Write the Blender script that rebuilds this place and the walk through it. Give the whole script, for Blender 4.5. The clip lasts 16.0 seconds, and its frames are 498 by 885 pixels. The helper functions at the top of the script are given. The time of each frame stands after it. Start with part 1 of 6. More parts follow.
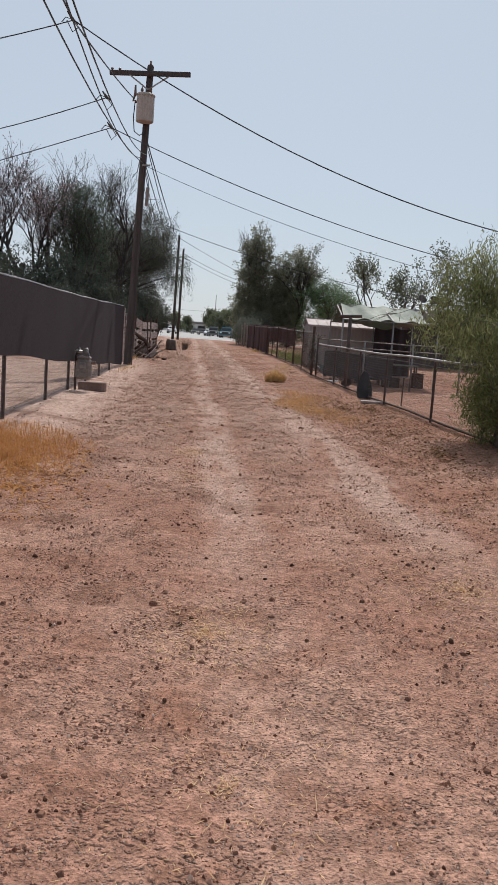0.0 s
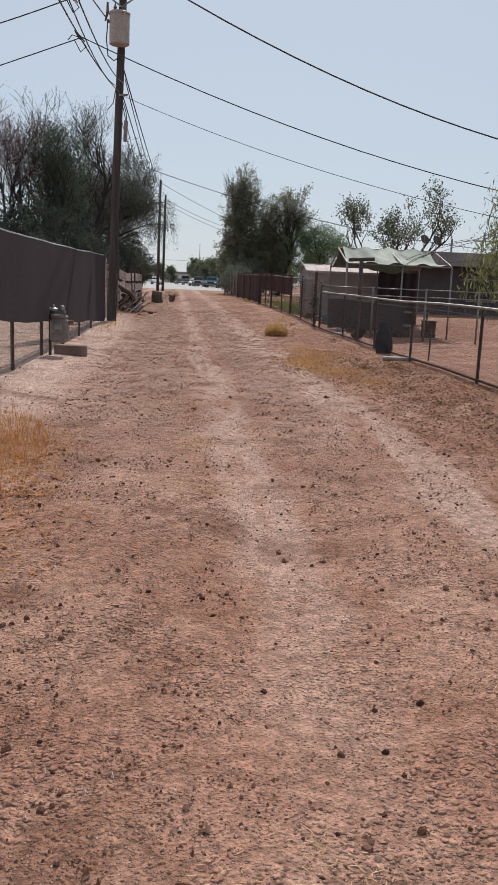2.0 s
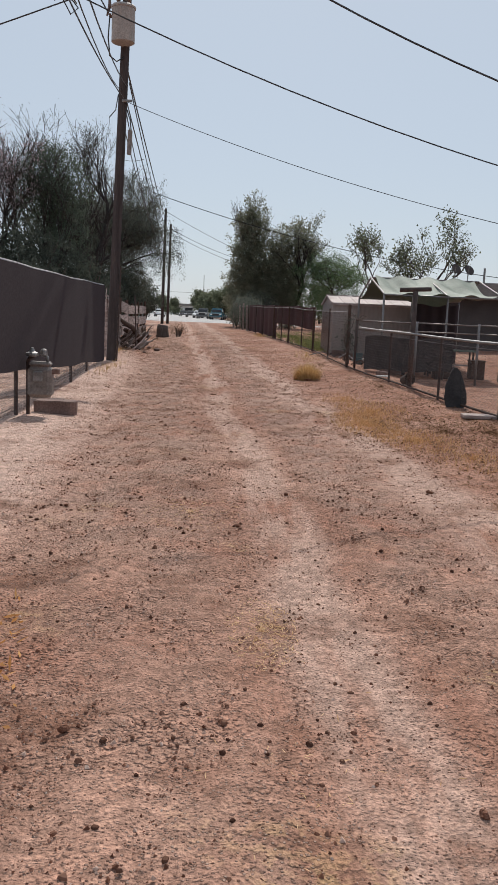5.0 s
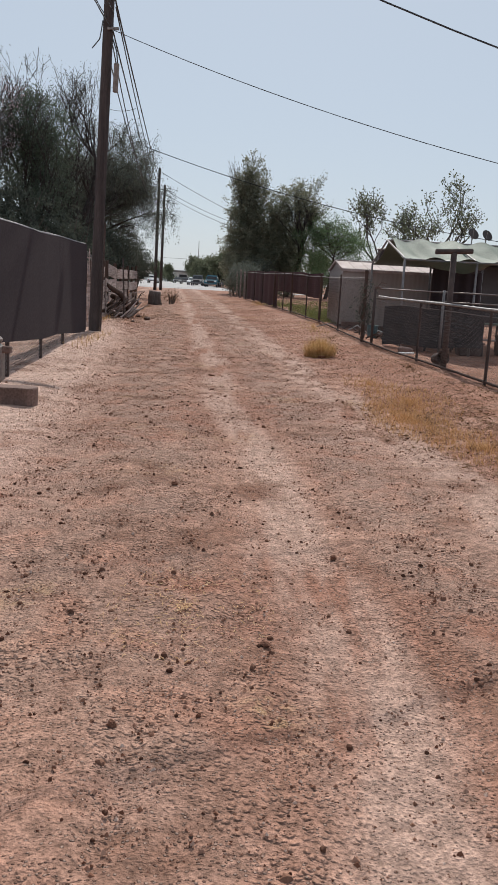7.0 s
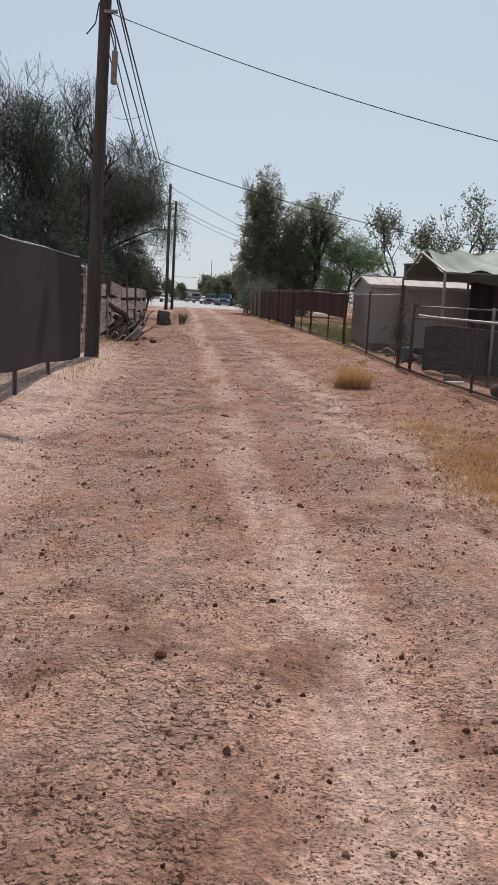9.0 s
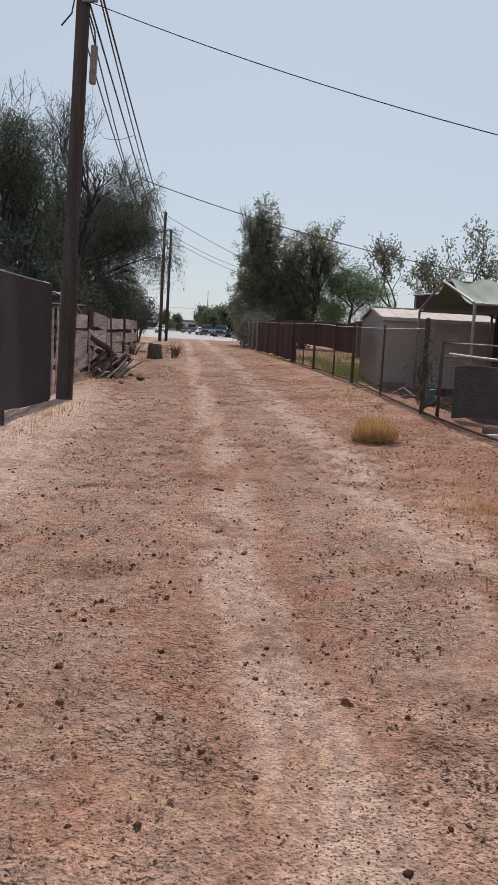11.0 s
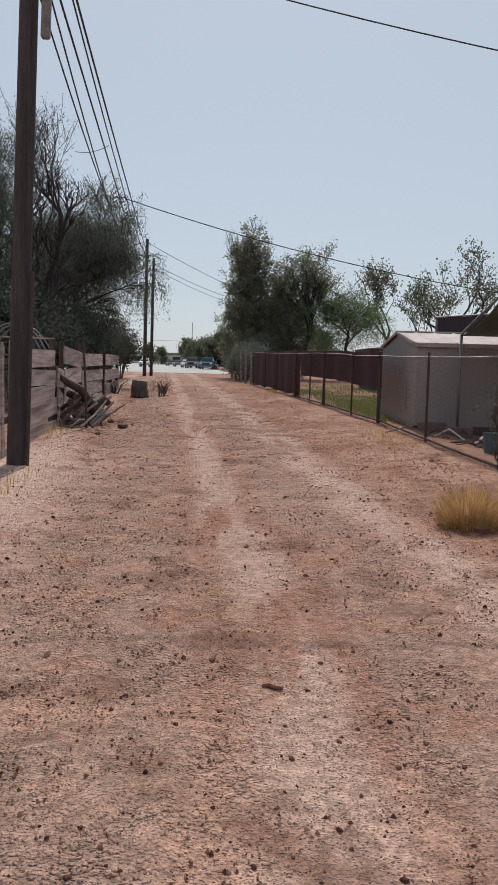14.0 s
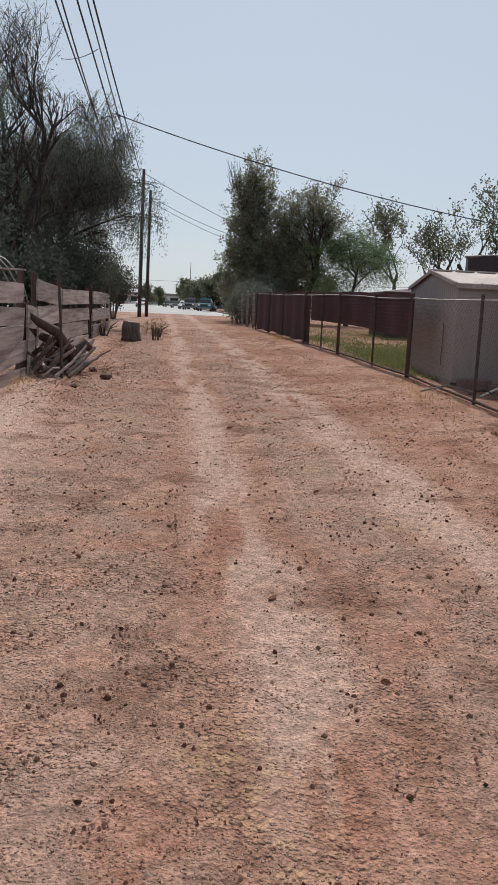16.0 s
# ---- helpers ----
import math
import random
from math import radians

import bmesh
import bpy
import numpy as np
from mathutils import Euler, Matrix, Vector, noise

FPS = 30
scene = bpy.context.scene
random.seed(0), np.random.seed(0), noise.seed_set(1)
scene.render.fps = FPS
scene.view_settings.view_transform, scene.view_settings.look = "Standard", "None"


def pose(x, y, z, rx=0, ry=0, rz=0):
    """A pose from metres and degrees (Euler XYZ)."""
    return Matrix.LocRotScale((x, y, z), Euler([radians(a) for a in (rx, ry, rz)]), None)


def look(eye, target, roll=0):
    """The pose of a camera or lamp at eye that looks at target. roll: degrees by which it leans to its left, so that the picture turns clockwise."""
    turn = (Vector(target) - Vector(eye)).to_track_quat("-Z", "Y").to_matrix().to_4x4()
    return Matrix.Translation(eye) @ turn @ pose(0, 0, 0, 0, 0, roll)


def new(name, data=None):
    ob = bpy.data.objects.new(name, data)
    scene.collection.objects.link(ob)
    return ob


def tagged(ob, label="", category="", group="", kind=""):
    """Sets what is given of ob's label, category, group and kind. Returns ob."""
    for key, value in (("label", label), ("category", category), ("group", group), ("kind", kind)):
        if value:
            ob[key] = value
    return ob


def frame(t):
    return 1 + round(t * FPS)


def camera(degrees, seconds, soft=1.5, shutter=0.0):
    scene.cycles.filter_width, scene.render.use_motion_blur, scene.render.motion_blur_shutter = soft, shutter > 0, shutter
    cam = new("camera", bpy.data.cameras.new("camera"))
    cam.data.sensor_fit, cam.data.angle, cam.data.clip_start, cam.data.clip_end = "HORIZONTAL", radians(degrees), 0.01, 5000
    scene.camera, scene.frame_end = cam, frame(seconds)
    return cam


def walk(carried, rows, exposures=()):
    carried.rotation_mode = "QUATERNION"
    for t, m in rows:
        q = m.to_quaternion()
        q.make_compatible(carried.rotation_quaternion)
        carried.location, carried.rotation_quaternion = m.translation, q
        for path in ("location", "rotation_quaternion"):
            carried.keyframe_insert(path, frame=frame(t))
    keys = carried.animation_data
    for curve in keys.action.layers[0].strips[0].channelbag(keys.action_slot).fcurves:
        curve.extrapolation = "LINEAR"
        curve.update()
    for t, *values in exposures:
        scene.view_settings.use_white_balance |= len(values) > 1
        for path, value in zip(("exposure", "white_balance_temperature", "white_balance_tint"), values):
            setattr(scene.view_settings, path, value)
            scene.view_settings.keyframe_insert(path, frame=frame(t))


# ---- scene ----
cam = camera(32.8, 16.0)
METRES, EYE, TILT, LEAN, TURN = 20.98, 1.45, 0.0, 0.0, 0.0
ROWS = [
    (0.0, 0.0, 0.0, 0.0, 0.51, -7.3, -4.01),
    (0.5, -0.0037, 0.0316, -0.0012, -1.45, -8.95, -2.62),
    (1.0, -0.012, 0.0614, -0.0014, -0.7, -10.31, -3.19),
    (1.5, -0.0132, 0.0909, -0.0016, -0.94, -11.05, -2.65),
    (2.0, -0.0173, 0.1194, -0.0005, -0.54, -10.64, -2.35),
    (2.5, -0.02, 0.1504, 0.0, 0.37, -7.92, -1.53),
    (3.0, -0.0233, 0.1831, 0.001, -0.12, -7.64, -1.98),
    (5.5, -0.0434, 0.3316, 0.0015, -0.51, -9.01, -2.55),
    (6.0, -0.0447, 0.3641, 0.0007, -0.72, -10.04, -2.68),
    (6.5, -0.0509, 0.3966, -0.0001, 2.3, -12.04, -2.86),
    (7.0, -0.0494, 0.4284, -0.0013, -0.75, -10.66, -3.06),
    (7.5, -0.0528, 0.4612, -0.0006, -0.37, -10.51, -3.88),
    (8.0, -0.0487, 0.492, -0.0012, -1.7, -10.45, -3.31),
    (8.5, -0.0539, 0.5229, -0.0014, -0.24, -9.36, -3.9),
    (9.0, -0.0532, 0.5543, -0.002, 0.11, -9.48, -2.67),
    (11.5, -0.0594, 0.7073, 0.0013, -0.14, -7.18, -3.09),
    (12.0, -0.0625, 0.7386, 0.0014, 0.6, -7.74, -2.82),
    (12.5, -0.0629, 0.7698, 0.0019, -2.04, -7.52, -2.65),
    (13.0, -0.0684, 0.8006, 0.002, -1.23, -7.66, -2.54),
    (13.5, -0.0697, 0.8319, 0.0027, -2.11, -7.07, -2.29),
    (14.0, -0.0763, 0.8626, 0.003, -1.23, -5.32, -1.45),
    (14.5, -0.0785, 0.8931, 0.0002, -1.84, -6.61, -1.39),
    (15.0, -0.0828, 0.9271, -0.0002, -1.2, -7.21, -1.92),
    (15.5, -0.0792, 0.9582, 0.0004, -1.11, -7.65, -1.96),
    (16.0, -0.0818, 0.9909, 0.0011, -1.34, -9.13, -2.59),
]
SUN_EL, SUN_AZ = radians(46.0), radians(2.8)   # height of the sun, and its bearing clockwise from +y
walk(cam, [(t, pose(0, 0, EYE, TILT, LEAN, TURN) @ pose(METRES * x, METRES * y, METRES * z, 90 + pitch, roll, yaw)) for t, x, y, z, yaw, pitch, roll in ROWS],
     exposures=[(0.0, 0.0), (13.2, 0.0), (14.0, -0.07), (14.8, 0.0), (16.0, 0.0)])

# ---- light ----
world = bpy.data.worlds.new("sky")
scene.world = world
world.use_nodes = True
wn = world.node_tree.nodes
sky = wn.new("ShaderNodeTexSky")
sky.sky_type = "NISHITA"
sky.sun_disc = False
sky.sun_elevation, sky.sun_rotation = SUN_EL, SUN_AZ
sky.altitude, sky.air_density, sky.dust_density, sky.ozone_density = 300, 1.0, 1.0, 1.5
haze = wn.new("ShaderNodeMix")          # an even dry-season haze thins the blue of the sky
haze.data_type = "RGBA"
haze.inputs[0].default_value = 0.78
haze.inputs[7].default_value = (5.75, 6.55, 7.5, 1)
world.node_tree.links.new(sky.outputs[0], haze.inputs[6])
world.node_tree.links.new(haze.outputs[2], wn["Background"].inputs[0])
wn["Background"].inputs[1].default_value = 0.095
sun = new("sun", bpy.data.lights.new("sun", "SUN"))
sun.data.energy, sun.data.angle, sun.data.color = 3.7, radians(0.6), (1.0, 0.95, 0.88)
toward = Vector((math.sin(SUN_AZ) * math.cos(SUN_EL), math.cos(SUN_AZ) * math.cos(SUN_EL), math.sin(SUN_EL)))
sun.matrix_world = look(toward * 60, (0, 0, 0))


# ---- materials ----
def mat(name, c1, c2, scale=3.0, rough=0.8, bump=0.3, fine=40.0, metal=0.0, c3=None, stretch=(1, 1, 1), vary=0.0, grain=1.0, spec=0.3):
    """Two tones mixed at a large scale, grain at a fine scale, and relief from both."""
    m = bpy.data.materials.new(name)
    m.use_nodes = True
    n, l = m.node_tree.nodes, m.node_tree.links
    b = n["Principled BSDF"]
    co = n.new("ShaderNodeTexCoord")
    mp = n.new("ShaderNodeMapping")
    mp.inputs["Scale"].default_value = stretch
    l.new(co.outputs["Object"], mp.inputs[0])
    big, small = n.new("ShaderNodeTexNoise"), n.new("ShaderNodeTexNoise")
    big.inputs["Scale"].default_value, small.inputs["Scale"].default_value = scale, fine
    big.inputs["Detail"].default_value, small.inputs["Detail"].default_value = 6, 4
    l.new(mp.outputs[0], big.inputs[0])
    l.new(mp.outputs[0], small.inputs[0])
    r = n.new("ShaderNodeValToRGB")
    r.color_ramp.elements[0].position, r.color_ramp.elements[1].position = 0.32, 0.68
    r.color_ramp.elements[0].color, r.color_ramp.elements[1].color = (*c1, 1), (*c2, 1)
    l.new(big.outputs["Fac"], r.inputs[0])
    g = n.new("ShaderNodeMapRange")
    g.inputs[1].default_value, g.inputs[2].default_value = 0.3, 0.7
    g.inputs[3].default_value, g.inputs[4].default_value = 1 - 0.28 * grain, 1 + 0.25 * grain
    l.new(small.outputs["Fac"], g.inputs[0])
    mul = n.new("ShaderNodeMix")
    mul.data_type, mul.blend_type = "RGBA", "MULTIPLY"
    mul.inputs[0].default_value = 1.0
    l.new(r.outputs[0], mul.inputs[6])
    l.new(g.outputs[0], mul.inputs[7])
    out = mul.outputs[2]
    if vary:
        oi, hs = n.new("ShaderNodeObjectInfo"), n.new("ShaderNodeHueSaturation")
        mr = n.new("ShaderNodeMapRange")
        mr.inputs[3].default_value, mr.inputs[4].default_value = 1 - vary, 1 + vary
        l.new(oi.outputs["Random"], mr.inputs[0])
        l.new(mr.outputs[0], hs.inputs["Value"])
        l.new(out, hs.inputs["Color"])
        out = hs.outputs[0]
    l.new(out, b.inputs["Base Color"])
    b.inputs["Roughness"].default_value, b.inputs["Metallic"].default_value = rough, metal
    b.inputs["Specular IOR Level"].default_value = spec
    if bump:
        bp = n.new("ShaderNodeBump")
        bp.inputs["Strength"].default_value, bp.inputs["Distance"].default_value = bump, 0.01
        l.new(small.outputs["Fac"], bp.inputs["Height"])
        l.new(bp.outputs[0], b.inputs["Normal"])
    return m


def leaf_mat(name, c1, c2, through_light=0.35):
    """Leaves: each one its own tone, some light passing through."""
    m = bpy.data.materials.new(name)
    m.use_nodes = True
    n, l = m.node_tree.nodes, m.node_tree.links
    n.remove(n["Principled BSDF"])
    geo, r = n.new("ShaderNodeNewGeometry"), n.new("ShaderNodeValToRGB")
    r.color_ramp.elements[0].color, r.color_ramp.elements[1].color = (*c1, 1), (*c2, 1)
    l.new(geo.outputs["Random Per Island"], r.inputs[0])
    d, tr, mx = n.new("ShaderNodeBsdfDiffuse"), n.new("ShaderNodeBsdfTranslucent"), n.new("ShaderNodeMixShader")
    l.new(r.outputs[0], d.inputs[0])
    l.new(r.outputs[0], tr.inputs[0])
    mx.inputs[0].default_value = through_light
    l.new(d.outputs[0], mx.inputs[1])
    l.new(tr.outputs[0], mx.inputs[2])
    l.new(mx.outputs[0], n["Material Output"].inputs[0])
    return m


def ground_mat():
    """Dry reddish dirt: wheel tracks of pale packed sand, grey gravel, straw litter and pebble specks."""
    m = bpy.data.materials.new("dirt")
    m.use_nodes = True
    n, l = m.node_tree.nodes, m.node_tree.links
    b = n["Principled BSDF"]
    co = n.new("ShaderNodeTexCoord").outputs["Object"]

    def noise_tex(scale, detail=5.0, stretch=None, rough=0.55):
        t = n.new("ShaderNodeTexNoise")
        t.inputs["Scale"].default_value, t.inputs["Detail"].default_value, t.inputs["Roughness"].default_value = scale, detail, rough
        src = co
        if stretch:
            mp = n.new("ShaderNodeMapping")
            mp.inputs["Scale"].default_value = stretch
            mp.inputs["Rotation"].default_value = (0, 0, radians(-4.3))
            l.new(co, mp.inputs[0])
            src = mp.outputs[0]
        l.new(src, t.inputs[0])
        return t.outputs["Fac"]

    def ramp(src, lo, hi, a=0.0, z=1.0):
        r = n.new("ShaderNodeMapRange")
        r.interpolation_type = "SMOOTHSTEP"
        r.inputs[1].default_value, r.inputs[2].default_value, r.inputs[3].default_value, r.inputs[4].default_value = lo, hi, a, z
        l.new(src, r.inputs[0])
        return r.outputs[0]

    def math_node(op, a, c):
        k = n.new("ShaderNodeMath")
        k.operation = op
        for i, s in enumerate((a, c)):
            if isinstance(s, (int, float)):
                k.inputs[i].default_value = s
            else:
                l.new(s, k.inputs[i])
        return k.outputs[0]

    def mix(a, c, fac, blend="MIX"):
        k = n.new("ShaderNodeMix")
        k.data_type, k.blend_type = "RGBA", blend
        for i, s in ((0, fac), (6, a), (7, c)):
            if isinstance(s, tuple):
                k.inputs[i].default_value = (*s, 1)
            elif isinstance(s, float):
                k.inputs[i].default_value = s
            else:
                l.new(s, k.inputs[i])
        return k.outputs[2]

    xyz = n.new("ShaderNodeSeparateXYZ")
    l.new(co, xyz.inputs[0])
    across = math_node("ADD", xyz.outputs["X"], math_node("MULTIPLY", xyz.outputs["Y"], 0.078))
    wob = math_node("MULTIPLY", math_node("SUBTRACT", noise_tex(0.35, 3), 0.5), 0.6)
    across = math_node("ADD", across, wob)
    broad, mid, fine, grit = noise_tex(0.45), noise_tex(2.2, 7), noise_tex(16, 6), noise_tex(75, 3)
    streak = noise_tex(1.0, 6, (2.4, 0.35, 1))
    col = mix((0.375, 0.182, 0.122), (0.52, 0.298, 0.213), ramp(broad, 0.36, 0.64))
    col = mix(col, (0.32, 0.145, 0.090), math_node("MULTIPLY", ramp(mid, 0.47, 0.66), 0.75))

    def band(centre, half):
        return ramp(math_node("ABSOLUTE", math_node("SUBTRACT", across, centre), 0.0), half, half * 0.25)

    pale = math_node("MAXIMUM", band(0.42, 0.36), math_node("MAXIMUM", band(-2.1, 0.8), band(1.9, 0.5)))
    pale = math_node("MULTIPLY", pale, ramp(streak, 0.34, 0.50))
    pale = math_node("MULTIPLY", pale, ramp(xyz.outputs["Y"], 4.0, 8.5, 0.2, 1.0))
    col = mix(col, (0.585, 0.395, 0.308), math_node("MULTIPLY", pale, 0.75))
    verge = math_node("MULTIPLY", ramp(across, -0.75, -1.9), ramp(xyz.outputs["Y"], 9.0, 15.0))
    verge = math_node("MULTIPLY", verge, ramp(xyz.outputs["Y"], 34.0, 28.5))
    verge = math_node("MULTIPLY", verge, ramp(mid, 0.25, 0.50))
    col = mix(col, (0.68, 0.465, 0.37), math_node("MULTIPLY", verge, 0.9))
    grey = math_node("MULTIPLY", math_node("MAXIMUM", band(-0.60, 1.0), band(1.2, 0.6)), ramp(mid, 0.34, 0.56))
    grey = math_node("MULTIPLY", grey, ramp(xyz.outputs["Y"], 6.0, 14.0, 0.15, 1.0))
    col = mix(col, (0.42, 0.295, 0.232), math_node("MULTIPLY", grey, 0.55))
    col = mix(col, (0.42, 0.29, 0.13), math_node("MULTIPLY", math_node("MULTIPLY", ramp(noise_tex(0.8, 4), 0.6, 0.72), ramp(fine, 0.45, 0.6)), 0.5))
    col = mix(col, (0.235, 0.112, 0.072), math_node("MULTIPLY", math_node("MULTIPLY", ramp(noise_tex(0.9, 5), 0.50, 0.64), ramp(mid, 0.35, 0.6)), 0.75))
    shade = ramp(grit, 0.3, 0.7, 0.74, 1.22)
    col = mix(col, shade, 1.0, "MULTIPLY")
    shade2 = ramp(fine, 0.34, 0.66, 0.74, 1.17)
    col = mix(col, shade2, 1.0, "MULTIPLY")
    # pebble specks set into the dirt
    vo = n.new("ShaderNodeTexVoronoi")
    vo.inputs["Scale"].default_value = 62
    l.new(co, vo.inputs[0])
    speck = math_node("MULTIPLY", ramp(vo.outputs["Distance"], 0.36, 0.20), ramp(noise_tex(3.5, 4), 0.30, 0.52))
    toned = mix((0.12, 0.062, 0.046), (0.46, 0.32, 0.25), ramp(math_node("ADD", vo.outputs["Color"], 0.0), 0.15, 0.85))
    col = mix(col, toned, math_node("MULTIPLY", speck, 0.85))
    col = mix(col, (0.895, 0.915, 0.945), 1.0, "MULTIPLY")
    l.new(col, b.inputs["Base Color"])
    b.inputs["Roughness"].default_value, b.inputs["Specular IOR Level"].default_value = 0.95, 0.1
    h = math_node("ADD", math_node("MULTIPLY", fine, 1.05), math_node("MULTIPLY", grit, 0.75))
    h = math_node("ADD", h, math_node("MULTIPLY", speck, 0.45))
    crumb = n.new("ShaderNodeTexVoronoi")
    crumb.inputs["Scale"].default_value = 34
    crumb.inputs["Randomness"].default_value = 1.0
    warp = n.new("ShaderNodeVectorMath")
    warp.operation = "MULTIPLY_ADD"
    warp.inputs[1].default_value = (0.02, 0.02, 0.02)
    wn2 = n.new("ShaderNodeTexNoise")
    wn2.inputs["Scale"].default_value = 28
    l.new(co, wn2.inputs[0])
    l.new(wn2.outputs["Color"], warp.inputs[0])
    l.new(co, warp.inputs[2])
    l.new(warp.outputs[0], crumb.inputs[0])
    lump = math_node("MULTIPLY", ramp(crumb.outputs["Distance"], 0.55, 0.1), ramp(noise_tex(1.7, 5), 0.40, 0.62))
    lump = math_node("MULTIPLY", lump, math_node("SUBTRACT", 1.0, math_node("MULTIPLY", pale, 0.85)))
    h = math_node("ADD", h, math_node("MULTIPLY", lump, 0.95))
    h = math_node("ADD", h, math_node("MULTIPLY", mid, 0.7))
    bp = n.new("ShaderNodeBump")
    bp.inputs["Strength"].default_value, bp.inputs["Distance"].default_value = 1.0, 0.0185
    l.new(h, bp.inputs["Height"])
    l.new(bp.outputs[0], b.inputs["Normal"])
    return m


